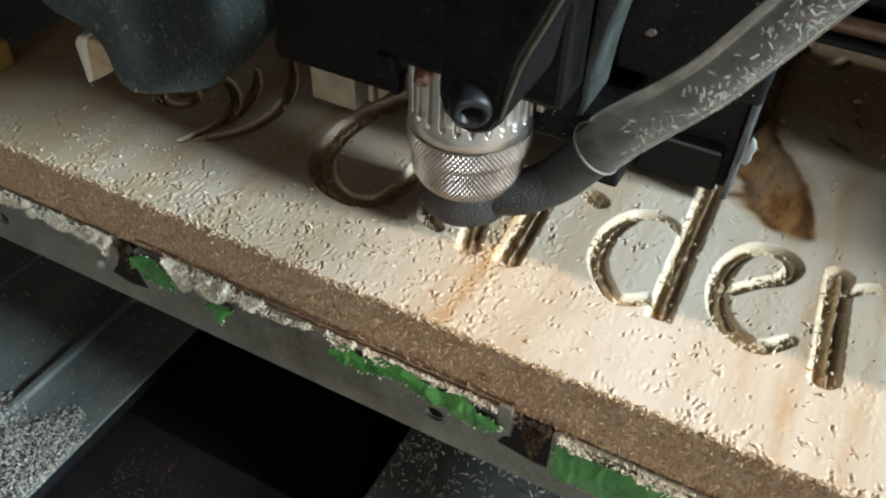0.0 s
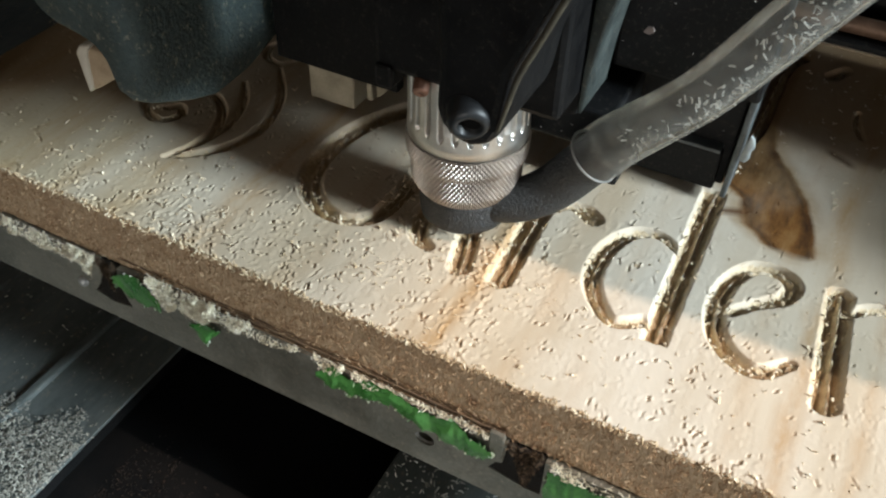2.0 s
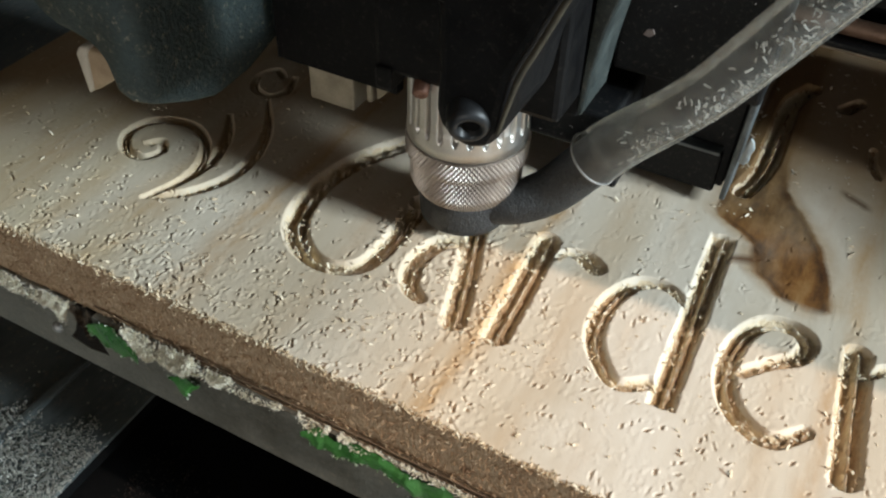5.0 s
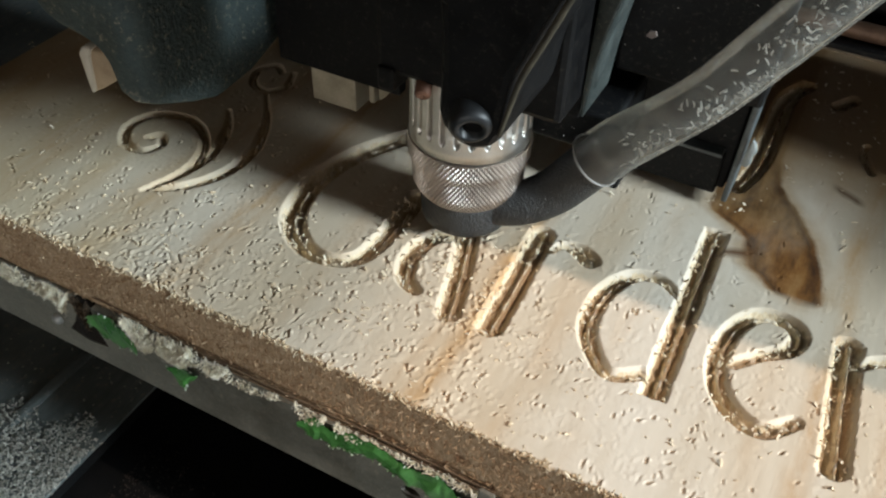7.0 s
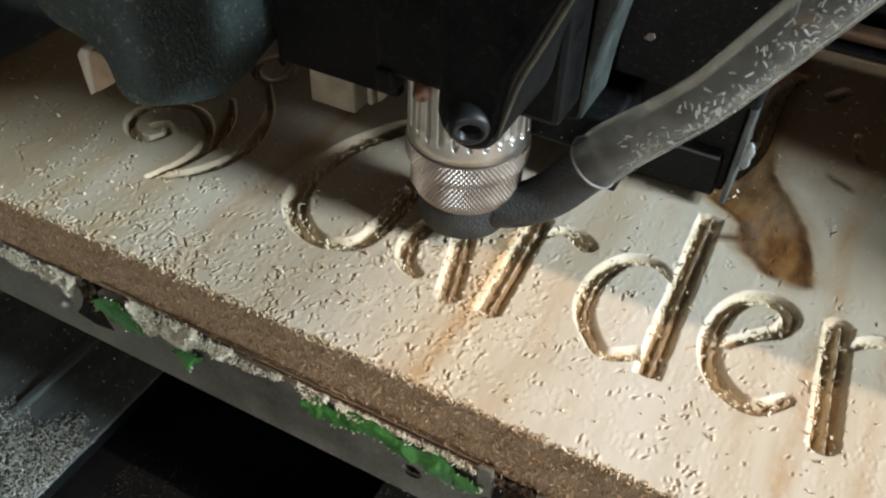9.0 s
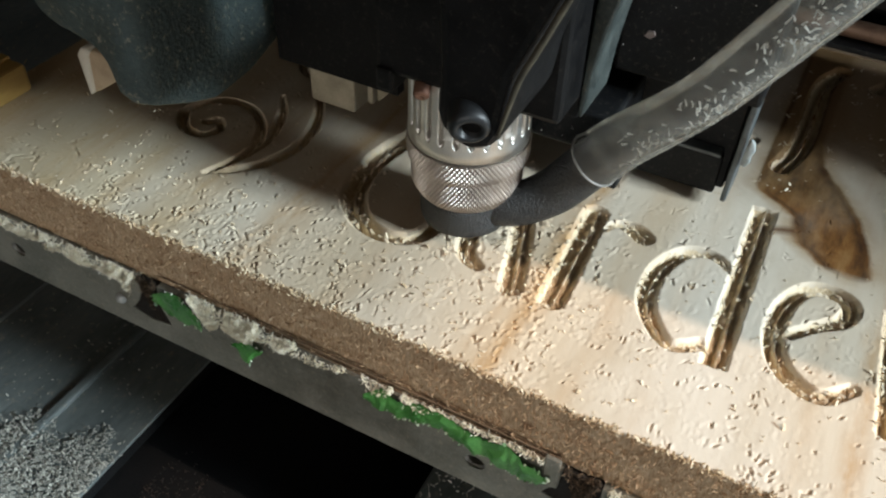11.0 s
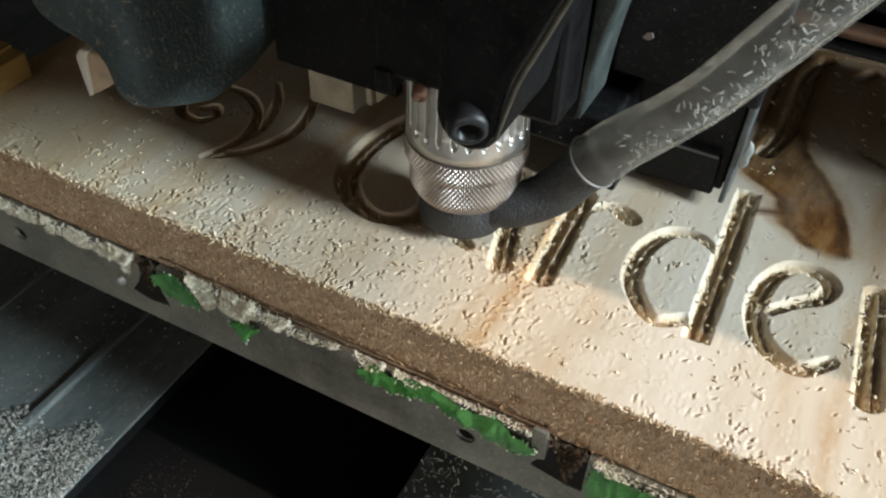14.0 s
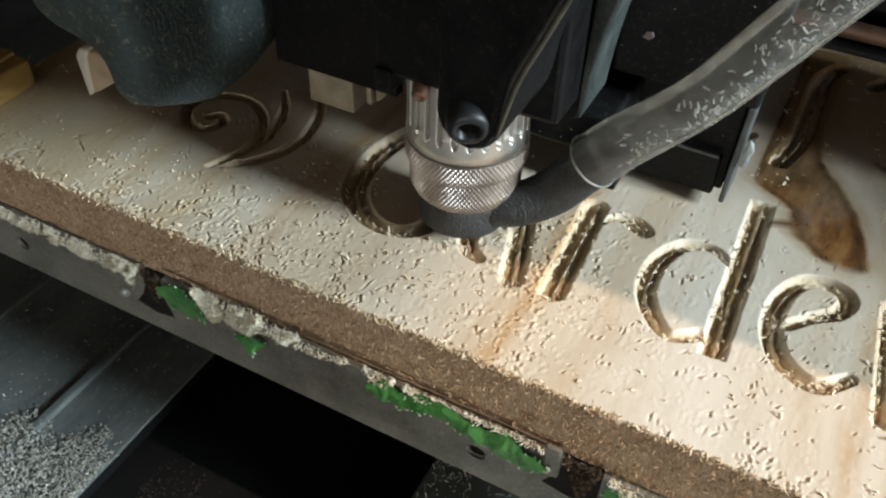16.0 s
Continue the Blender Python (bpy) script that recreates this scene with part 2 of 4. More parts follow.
def clear_vinyl(name, low, high):
    """See-through plastic with a milky film of dust and a gloss."""
    m = material(name, 0.5, 0.0, (0.72, 0.70, 0.65))
    n = Nodes(m)
    out = m.node_tree.nodes["Material Output"]
    see = n.node("BsdfTransparent", Color=(0.95, 0.95, 0.93, 1))
    through_film = n.node("BsdfTranslucent", Color=(0.72, 0.70, 0.65, 1))
    film = n.node("MixShader", Fac=0.45)
    n.t.links.new(n.b.outputs[0], film.inputs[1])
    n.t.links.new(through_film.outputs[0], film.inputs[2])
    haze = n.ramp(n.noise(170, 6, 0.8), (0.36, grey(low)), (0.70, grey(high)))
    body = n.node("MixShader", Fac=haze)
    n.t.links.new(see.outputs[0], body.inputs[1])
    n.t.links.new(film.outputs[0], body.inputs[2])
    gloss = n.node("BsdfGlossy", Color=(1, 1, 1, 1), Roughness=0.16)
    fres = n.node("Fresnel", IOR=1.4)
    mx = n.node("MixShader", Fac=n.math("MULTIPLY", fres.outputs[0], 0.5))
    n.t.links.new(body.outputs[0], mx.inputs[1])
    n.t.links.new(gloss.outputs[0], mx.inputs[2])
    n.t.links.new(mx.outputs[0], out.inputs["Surface"])
    return m


def varied(name, *stops, rough=0.75):
    """A colour of its own for each joined piece."""
    m = material(name, rough)
    n = Nodes(m)
    g = n.node("NewGeometry")
    n.put(n.b.inputs["Base Color"], n.ramp(g.outputs["Random Per Island"], *stops))
    return m


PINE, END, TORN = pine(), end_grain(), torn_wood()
CHIP = varied("wood_chip", (0.0, (0.55, 0.41, 0.26)), (0.3, (0.74, 0.61, 0.44)), (1.0, (0.82, 0.73, 0.58)))
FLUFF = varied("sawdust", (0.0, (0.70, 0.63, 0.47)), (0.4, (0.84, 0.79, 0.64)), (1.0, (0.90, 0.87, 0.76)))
FIBRE = varied("fibre", (0.0, (0.30, 0.18, 0.10)), (0.6, (0.54, 0.375, 0.23)), (1.0, (0.72, 0.56, 0.39)))
BROWN = varied("brown_dust", (0.0, (0.020, 0.014, 0.009)), (0.7, (0.085, 0.055, 0.032)), (1.0, (0.22, 0.15, 0.09)))
DIRT = varied("dark_dirt", (0.0, (0.004, 0.0035, 0.003)), (0.7, (0.018, 0.011, 0.008)), (1.0, (0.045, 0.030, 0.020)))
BURR = varied("edge_burr", (0.0, (0.42, 0.29, 0.17)), (0.5, (0.60, 0.46, 0.30)), (1.0, (0.76, 0.65, 0.49)))
PALE = varied("pale_chip", (0.0, (0.34, 0.335, 0.30)), (1.0, (0.62, 0.61, 0.55)))
FRAY = varied("frayed_film", (0.0, (0.10, 0.24, 0.09)), (0.5, (0.34, 0.46, 0.31)), (1.0, (0.66, 0.70, 0.62)), rough=0.35)
WHITE = varied("white_chip", (0.0, (0.68, 0.66, 0.62)), (1.0, (0.88, 0.87, 0.84)))
ALU = mottled("worn_aluminium", (0.145, 0.142, 0.118), (0.295, 0.288, 0.250), 70, 0.45, 0.35, 0.6, 0.0004, dust=0.85)
BRIGHT = mottled("rubbed_aluminium", (0.34, 0.34, 0.33), (0.55, 0.55, 0.53), 200, 0.4, 0.5, 0.3, 0.0002, dust=0.3)
STEEL = mottled("bright_steel", (0.66, 0.63, 0.59), (0.80, 0.77, 0.73), 120, 0.36, 1.0, 0.05, 0.0001)
ROD_PALE = mottled("pale_glint_rod", (0.78, 0.80, 0.82), (0.88, 0.89, 0.90), 90, 0.25, 0.3, 0.05, 0.0001)
SATIN = mottled("satin_steel", (0.58, 0.56, 0.53), (0.74, 0.72, 0.69), 120, 0.43, 1.0, 0.05, 0.0001)
KNURL = mottled("knurled_steel", (0.38, 0.34, 0.31), (0.58, 0.53, 0.49), 160, 0.46, 1.0, 0.05, 0.0001)
BLACK = mottled("black_plastic", (0.004, 0.004, 0.0045), (0.009, 0.009, 0.0095), 90, 0.5, 0.0, 0.2, 0.0003, dust=0.06, gloss=0.14)
RUBBER = mottled("black_rubber", (0.014, 0.015, 0.017), (0.034, 0.036, 0.038), 95, 0.42, 0.0, 1.0, 0.0008, dust=0.10)
SHELL = mottled("dusty_blue_grey_shell", (0.028, 0.043, 0.046), (0.062, 0.090, 0.093), 48, 0.62, 0.0, 0.9, 0.0010, dust=0.7)
SHEET = mottled("dark_sheet_metal", (0.004, 0.004, 0.005), (0.011, 0.0115, 0.012), 80, 0.6, 0.0, 0.15, 0.0002, dust=0.12, gloss=0.2)
EDGE = mottled("scuffed_edge", (0.045, 0.055, 0.060), (0.13, 0.145, 0.15), 150, 0.55, 0.2, 0.3, 0.0002, dust=0.3)
DARK_EDGE = mottled("dusty_black_web", (0.014, 0.019, 0.019), (0.062, 0.076, 0.074), 150, 0.6, 0.0, 0.3, 0.0002, dust=0.4, gloss=0.3)
OLIVE = mottled("olive_lit_bevel", (0.016, 0.014, 0.009), (0.060, 0.050, 0.031), 220, 0.6, 0.0, 0.3, 0.0002)
SMEAR = mottled("dried_glue", (0.20, 0.23, 0.24), (0.40, 0.43, 0.43), 200, 0.5, 0.0, 0.4, 0.0003)
ZINC = mottled("zinc_block", (0.30, 0.26, 0.19), (0.52, 0.465, 0.36), 120, 0.5, 0.35, 0.6, 0.0005, dust=0.3)
COPPER = mottled("copper", (0.13, 0.075, 0.05), (0.23, 0.14, 0.095), 200, 0.55, 0.4, 0.2, 0.0001)
SCREW = mottled("dull_copper", (0.13, 0.065, 0.045), (0.26, 0.14, 0.10), 240, 0.45, 0.5, 0.3, 0.0002)
TAPE = mottled("green_masking_tape", (0.028, 0.150, 0.026), (0.120, 0.375, 0.095), 85, 0.34, 0.0, 0.5, 0.0003, (1, 3, 1))
TAN = mottled("tan_plastic", (0.40, 0.29, 0.19), (0.58, 0.45, 0.31), 130, 0.6, 0.0, 0.3, 0.0003)
FLECK = mottled("dull_fleck", (0.14, 0.11, 0.10), (0.24, 0.195, 0.18), 300, 0.7, 0.0, 0.3, 0.0002)
IVORY = mottled("ivory_plastic", (0.62, 0.56, 0.47), (0.74, 0.69, 0.60), 80, 0.5, 0.0, 0.1, 0.0002)
OAK = mottled("yellow_wood", (0.36, 0.215, 0.055), (0.56, 0.38, 0.13), 50, 0.5, 0.0, 0.2, 0.0003, (1, 0.15, 1))
PLY = mottled("plywood_edge", (0.13, 0.085, 0.055), (0.28, 0.20, 0.13), 160, 0.8, 0.0, 0.4, 0.0003)
TRAY = mottled("dusty_dark_tray", (0.135, 0.160, 0.162), (0.265, 0.298, 0.295), 26, 0.5, 0.1, 0.4, 0.0006, (1, 0.35, 1), dust=0.7)
# near-black, with the shade under the bed put into the colour
PIT = mottled("shaded_pit_black", (0.0058, 0.0070, 0.0082), (0.0125, 0.0125, 0.0130), 90, 0.9, 0.0, 0.5, 0.001, gloss=0.12)
HOLLOW_DARK = mottled("dark_hollow_fill", (0.004, 0.0035, 0.003), (0.022, 0.015, 0.010), 260, 0.9, 0.0, 0.8, 0.0008)
BOLT = mottled("black_oxide_bolt", (0.012, 0.013, 0.014), (0.020, 0.021, 0.023), 120, 0.40, 0.2, 0.05, 0.0001)
PALE_FILM = mottled("pale_vinyl_rim", (0.16, 0.155, 0.15), (0.34, 0.33, 0.31), 300, 0.4, 0.0, 0.2, 0.0001)
HOSE_LINE = mottled("hose_bright_line", (0.42, 0.355, 0.265), (0.66, 0.575, 0.455), 300, 0.9, 0.0, 0.8, 0.0004)
CLEAR, CUFF = clear_vinyl("clear_vinyl", 0.07, 0.33), clear_vinyl("clear_cuff", 0.05, 0.30)
WALL = mottled("room_wall", (0.13, 0.085, 0.050), (0.18, 0.120, 0.075), 3, 0.9, 0.0, 0.1, 0.002)


# ---- building ----
def mesh_from(name, verts, faces, mat, smooth=False):
    me = bpy.data.meshes.new(name)
    me.from_pydata([tuple(v) for v in verts], [], [tuple(f) for f in faces])
    me.materials.append(mat)
    if smooth:
        me.shade_smooth()
    return me


def part(name, data, mat, parent=None, label="", smooth=False):
    """Links a bmesh or a mesh as one object, under a thing or under a part."""
    if isinstance(data, bmesh.types.BMesh):
        bmesh.ops.recalc_face_normals(data, faces=data.faces)
        me = bpy.data.meshes.new(name)
        data.to_mesh(me)
        data.free()
        me.materials.append(mat)
        if smooth:
            me.shade_smooth()
    else:
        me = data
    ob = new(name, me)
    ob.parent = parent
    return tagged(ob, label) if label else ob


def thing(name, label, category, group="", kind=""):
    return tagged(new(name), label, category, group, kind)


def block(lo, hi, bevel=0.0, segments=2):
    """A box between two corners, in metres, with rounded edges."""
    bm = bmesh.new()
    bmesh.ops.create_cube(bm, size=1)
    for v in bm.verts:
        v.co = Vector([(a + b) / 2 + c * (b - a) for a, b, c in zip(lo, hi, v.co)])
    if bevel:
        bmesh.ops.bevel(bm, geom=bm.edges[:], offset=bevel, segments=segments, affect="EDGES", profile=0.5)
    return bm


def prism(outline, way, bevel=0.0, segments=2):
    """A flat outline pushed along a way, with rounded edges."""
    bm = bmesh.new()
    face = bm.faces.new([bm.verts.new(p) for p in outline])
    out = bmesh.ops.extrude_face_region(bm, geom=[face])
    for v in out["geom"]:
        if isinstance(v, bmesh.types.BMVert):
            v.co += Vector(way)
    if bevel:
        bmesh.ops.bevel(bm, geom=bm.edges[:], offset=bevel, segments=segments, affect="EDGES", profile=0.5)
    return bm


def lathe(profile, around=64, shape=None):
    """Turns (radius, z) pairs about the z axis. shape(angle, n, r, z) may change the radius."""
    verts, faces = [], []
    for k, (r, z) in enumerate(profile):
        for a in range(around):
            th = 2 * math.pi * a / around
            q = shape(th, k, r, z) if shape else r
            verts.append((q * math.cos(th), q * math.sin(th), z))
    for k in range(len(profile) - 1):
        for a in range(around):
            b = (a + 1) % around
            faces.append((k * around + a, k * around + b, (k + 1) * around + b, (k + 1) * around + a))
    return verts, faces


def smooth_path(points, steps=8):
    """A Catmull-Rom line through points of any dimension."""
    p = np.array(points, float)
    p = np.vstack([2 * p[0] - p[1], p, 2 * p[-1] - p[-2]])
    out = []
    for a, b, c, d in zip(p, p[1:], p[2:], p[3:]):
        for t in np.arange(steps) / steps:
            out.append(0.5 * (2 * b + (c - a) * t + (2 * a - 5 * b + 4 * c - d) * t * t + (3 * b - a - 3 * c + d) * t**3))
    return np.array(out + [p[-2]])


def tube(points, radii, around=32, steps=8, closed=False):
    """A round tube along a line; radii at the given points."""
    rows = smooth_path([(*p, r) for p, r in zip(points, radii)], steps)
    verts, faces, side = [], [], Vector((0, 1, 0))
    for k, row in enumerate(rows):
        ahead = Vector((rows[min(k + 1, len(rows) - 1)] - rows[max(k - 1, 0)])[:3]).normalized()
        u = side.cross(ahead).normalized()
        w = ahead.cross(u)
        for a in range(around):
            th = 2 * math.pi * a / around
            verts.append(tuple(Vector(row[:3]) + float(row[3]) * (math.cos(th) * u + math.sin(th) * w)))
    for k in range(len(rows) - 1):
        for a in range(around):
            b = (a + 1) % around
            faces.append((k * around + a, k * around + b, (k + 1) * around + b, (k + 1) * around + a))
    if closed:
        faces += [tuple(range(around))[::-1], tuple(range(len(verts) - around, len(verts)))]
    return verts, faces


def flakes(name, spots, long, wide, thick, mat, rng, tilt=0.35, normal=None):
    """Many small bent chips in one mesh: spots in metres; long, wide, thick as (least, most) in mm."""
    n = len(spots)
    le, wi, th = (rng.uniform(*v, n) / 1000 for v in (long, wide, thick))
    yaw, pit, rol = rng.uniform(0, 2 * math.pi, n), rng.normal(0, tilt, n), rng.normal(0, tilt, n)
    bend = rng.uniform(-0.2, 0.2, n)
    base = np.array([(-.5, -.5, 0), (-.5, .5, 0), (0, -.5, 1), (0, .5, 1), (.5, -.4, 0), (.5, .4, 0)])
    local = np.zeros((n, 12, 3))
    for k in range(12):
        b = base[k % 6]
        local[:, k, 0] = b[0] * le
        local[:, k, 1] = b[1] * wi
        local[:, k, 2] = b[2] * bend * le + (th if k > 5 else 0)
    cy, sy, cp, sp, cr, sr = np.cos(yaw), np.sin(yaw), np.cos(pit), np.sin(pit), np.cos(rol), np.sin(rol)
    x, y, z = local[..., 0], local[..., 1], local[..., 2]
    y, z = y * cr[:, None] - z * sr[:, None], y * sr[:, None] + z * cr[:, None]
    x, z = x * cp[:, None] + z * sp[:, None], -x * sp[:, None] + z * cp[:, None]
    x, y = x * cy[:, None] - y * sy[:, None], x * sy[:, None] + y * cy[:, None]
    verts = np.stack([x, y, z], -1)
    verts[..., 2] -= verts[..., 2].min(1)[:, None] * 0.75
    verts = (verts + np.array(spots)[:, None]).reshape(-1, 3)
    quads = np.array([(0, 1, 3, 2), (2, 3, 5, 4), (6, 8, 9, 7), (8, 10, 11, 9), (0, 2, 8, 6), (2, 4, 10, 8),
                      (1, 7, 9, 3), (3, 9, 11, 5), (0, 6, 7, 1), (4, 5, 11, 10)])
    faces = (quads[None] + 12 * np.arange(n)[:, None, None]).reshape(-1, 4)
    return mesh_from(name, verts.tolist(), faces.tolist(), mat)


RNG = np.random.default_rng(7)
ON_BED, ON_CARRIAGE, ON_HEAD = [], [], []

# ---- room and machine frame ----
def room():
    def wall(name, lo, hi, mat=WALL):
        return tagged(part(name, block(lo, hi), mat), "plain painted workshop wall", "wall", kind="structure")

    # the window side, unseen: an opening between y -0.30 and 0.50, z 0.30 and 2.205, its lintel set to end the sun
    # patch
    x0, x1 = 1.60, 1.75
    side = tagged(new("wall_east"), "unseen workshop wall with a window opening that trims the sun", "wall", kind="structure")
    for lo, hi in (((-2.6, -0.9), (2.0, 0.30)), ((-2.6, 2.205), (2.0, 2.6)), ((-2.6, 0.30), (-0.30, 2.205)), ((0.50, 0.30), (2.0, 2.205))):
        part("wall_panel", block((x0, *lo), (x1, *hi)), WALL, side)
    wall("wall_west", (-2.15, -2.6, -0.9), (-2.0, 2.0, 2.6))
    # this opening is added only to let the fill lamp in
    south = tagged(new("wall_south"), "unseen workshop wall with an opening added for the fill lamp", "wall", kind="structure")
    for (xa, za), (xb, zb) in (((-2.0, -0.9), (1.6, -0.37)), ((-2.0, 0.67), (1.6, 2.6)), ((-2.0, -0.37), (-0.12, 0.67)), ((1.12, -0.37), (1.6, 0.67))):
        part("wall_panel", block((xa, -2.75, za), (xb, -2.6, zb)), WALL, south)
    wall("wall_north", (-2.0, 2.0, -0.9), (1.6, 2.15, 2.6))
    tagged(part("ceiling", block((-2.15, -2.75, 2.6), (1.75, 2.15, 2.7)), WALL), "plain painted workshop ceiling", "ceiling", kind="structure")
    tagged(part("floor", block((-2.15, -2.75, -1.0), (1.75, 2.15, -0.9)), WALL), "plain workshop floor", "floor", kind="structure")


def frame_of_machine():
    """The dark tray under the bed, an unseen hood added above as a sun block and the panels that close the machine
    behind.
    """
    tray = thing("machine_tray", "dark dusty metal tray under the sliding bed", "machine tray", kind="structure")
    z = -0.119
    part("tray_plate", block((-0.60, -0.25, z - 0.003), (-0.1990, 0.50, z), 0.0004), TRAY, tray)
    # near-black strip over the plate's lit side, painted as shade
    part("edge_shade", block((-0.1989, -0.25, z - 0.006), (-0.1986, 0.50, z - 0.0012)), PIT, tray, "near-black strip that keeps the tray plate's edge in shade")
    part("tray_plate", block((-0.0965, -0.25, z - 0.012), (0.45, 0.50, z), 0.001), TRAY, tray)
    part("tray_pit", block((-0.3375, -0.25, z - 0.032), (-0.0965, 0.50, z - 0.026)), PIT, tray, "pit floor with the recess's shade in its near-black colour")
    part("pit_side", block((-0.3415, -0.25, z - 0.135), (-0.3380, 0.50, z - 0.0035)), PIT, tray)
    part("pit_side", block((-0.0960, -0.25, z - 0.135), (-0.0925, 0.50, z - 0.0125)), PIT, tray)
    part("ridge", block((-0.2350, -0.25, z - 0.002), (-0.2310, 0.50, z + 0.0022), 0.0009), TRAY, tray)
    part("ridge", block((-0.2900, -0.25, z - 0.002), (-0.2872, 0.50, z + 0.0014), 0.0007), TRAY, tray)
    # the rod's pale base colour stands in for the window's glint on it
    part("rail", mesh_from("rail", *tube([(-0.3005, -0.25, z + 0.004), (-0.3005, 0.1, z + 0.004), (-0.3005, 0.50, z + 0.004)], [0.0042] * 3, 20, closed=True), ROD_PALE, True), ROD_PALE, tray, "bright steel guide rod")
    part("side_plate", block((-0.605, -0.25, z - 0.135), (-0.6005, 0.50, z)), PIT, tray)
    part("side_plate", block((0.4505, -0.25, z - 0.135), (0.455, 0.50, z)), PIT, tray)
    hood = thing("gantry_and_shade_hood", "black gantry and back panel with an unseen hood and post added for shade", "machine hood", kind="structure")
    # the hood is placed so that its front edge ends the sun patch
    h = 0.22
    edge = 0.1545 + SUN.y / SUN.z * h
    part("shade_top", block((-0.60, edge, h), (0.24, 0.52, h + 0.02)), BLACK, hood)
    part("back_panel", block((-0.60, 0.50, -0.13), (0.60, 0.52, h)), BLACK, hood)
    part("side_panel", block((-0.62, -0.02, -0.13), (-0.60, 0.52, h + 0.02)), BLACK, hood)
    part("gantry_beam", block((-0.60, 0.2500, 0.0430), (0.24, 0.3000, h - 0.001)), BLACK, hood)
    lip = part("gantry_lip", block((-0.60, 0.2400, 0.0335), (0.24, 0.3000, 0.0352), 0.0004), SHEET, hood)
    part("lip_edge", block((-0.60, 0.2394, 0.0330), (0.24, 0.2412, 0.0336), 0.0002), PLY, lip, "thin brown edge of the gantry")
    part("gantry_web", block((-0.60, 0.2560, 0.0353), (0.24, 0.3000, 0.0429)), BLACK, hood)
    # two blocks added out of view to keep window light off the far board
    part("shade_post", block((0.1200, 0.1905, 0.0020), (0.20, 0.2390, 0.0480)), BLACK, hood)
    part("shade_block", block((0.1200, 0.2220, 0.0485), (0.20, 0.2390, 0.1500)), BLACK, hood)
    rod = thing("gantry_rod", "copper-coloured round rod across the gantry", "rod", kind="structure")
    part("rod", mesh_from("rod", *tube([(-0.60, 0.2452, 0.0386), (-0.1, 0.2452, 0.0382), (0.24, 0.2452, 0.0378)], [0.0025] * 3, 24, closed=True), COPPER, True), COPPER, rod)


def workbench():
    ob = thing("workbench", "plain brown workbench under the carving machine", "workbench", kind="structure")
    part("top", block((-0.75, -0.35, -0.300), (0.60, 0.65, -0.2545), 0.003), WALL, ob)
    for x in (-0.72, 0.50):
        for y in (-0.32, 0.55):
            part("leg", block((x, y, -0.90), (x + 0.07, y + 0.07, -0.3005)), WALL, ob)


room()
workbench()
frame_of_machine()

# ---- the board ----
X0, X1, Y0, Y1 = -0.2485, 0.075, 0.123, 0.3450


def strokes():
    """Lines of the carving, in mm on the board: x, y and half width along each, then the depth."""
    out = []

    def line(deep, *pts):
        out.append((smooth_path(pts, 10), deep))

    # G
    line(3.3, (-93, 208, 3.2), (-103, 211.2, 3.7), (-112, 209.3, 3.9), (-118.8, 199.8, 3.8), (-123.9, 187.5, 3.8), (-125.3, 174, 3.8), (-122, 161.5, 3.9),
         (-114.2, 154, 3.2), (-105, 152.2, 2.5), (-98.0, 157.2, 2.9), (-96.4, 170, 3.2), (-96.8, 187, 3.5))
    # a
    line(3.0, (-76.5, 174.5, 2.2), (-81.5, 177.2, 2.8), (-86, 171.5, 3.0), (-87, 163.5, 3.1), (-84.3, 156.5, 2.8), (-79.5, 153.5, 2.0))
    line(3.3, (-80.6, 190, 3.0), (-77.3, 178, 3.3), (-73.2, 165, 3.5), (-69.0, 150, 3.6))
    # r
    line(3.4, (-60.8, 190, 3.9), (-59.6, 170, 3.9), (-58.5, 150.4, 3.9))
    line(2.6, (-58, 182, 1.4), (-54.5, 186.3, 1.7), (-51.5, 187.5, 2.3), (-48.5, 186.8, 3.0), (-45.5, 185, 3.0))
    # d
    line(3.4, (-20.1, 213.6, 3.5), (-19.0, 182, 3.5), (-18.0, 150.4, 3.4))
    line(3.0, (-21.5, 184, 1.6), (-28, 187.5, 1.8), (-34.5, 185, 2.4), (-38.6, 176, 2.8), (-38.4, 164.5, 2.8), (-34.3, 157, 2.5), (-28.5, 152.4, 2.1), (-21.5, 156.5, 2.2))
    # e
    line(3.0, (-5, 168.7, 1.8), (0.5, 174.8, 1.9), (6.2, 180.3, 2.4), (7.2, 186.3, 2.7), (2.8, 189.0, 2.7), (-3.2, 187.2, 2.5), (-7.2, 179.5, 2.7), (-8, 169, 2.9),
         (-5.4, 160.5, 2.9), (-0.2, 155.2, 2.8), (6, 154, 2.4), (12.4, 160.2, 1.9))
    # n
    line(3.4, (18.2, 189.5, 3.7), (19.6, 170, 3.7), (21.2, 150.2, 3.7))
    line(3.0, (20.5, 182, 1.5), (26.5, 187.2, 2.0), (34.5, 187, 3.0), (38.8, 178, 3.6), (40, 150.4, 3.6))
    # the spiral and its leaves
    line(2.4, (-180.2, 169.5, 1.6), (-177.5, 172.2, 1.6), (-174.3, 168.5, 1.5), (-177.3, 163.6, 1.6), (-184, 164.2, 1.8), (-189, 170.5, 2.0), (-187.5, 177.8, 2.0),
         (-181, 182.3, 1.9), (-172.5, 182.3, 1.7), (-165, 177, 1.7), (-160.8, 169, 1.8), (-160.6, 160, 1.9), (-165.2, 149.4, 0.8))
    line(2.2, (-165.2, 149.4, 0.8), (-160.4, 160, 1.7), (-158.8, 172, 1.9), (-162.5, 184, 1.8), (-169, 193.5, 0.8))
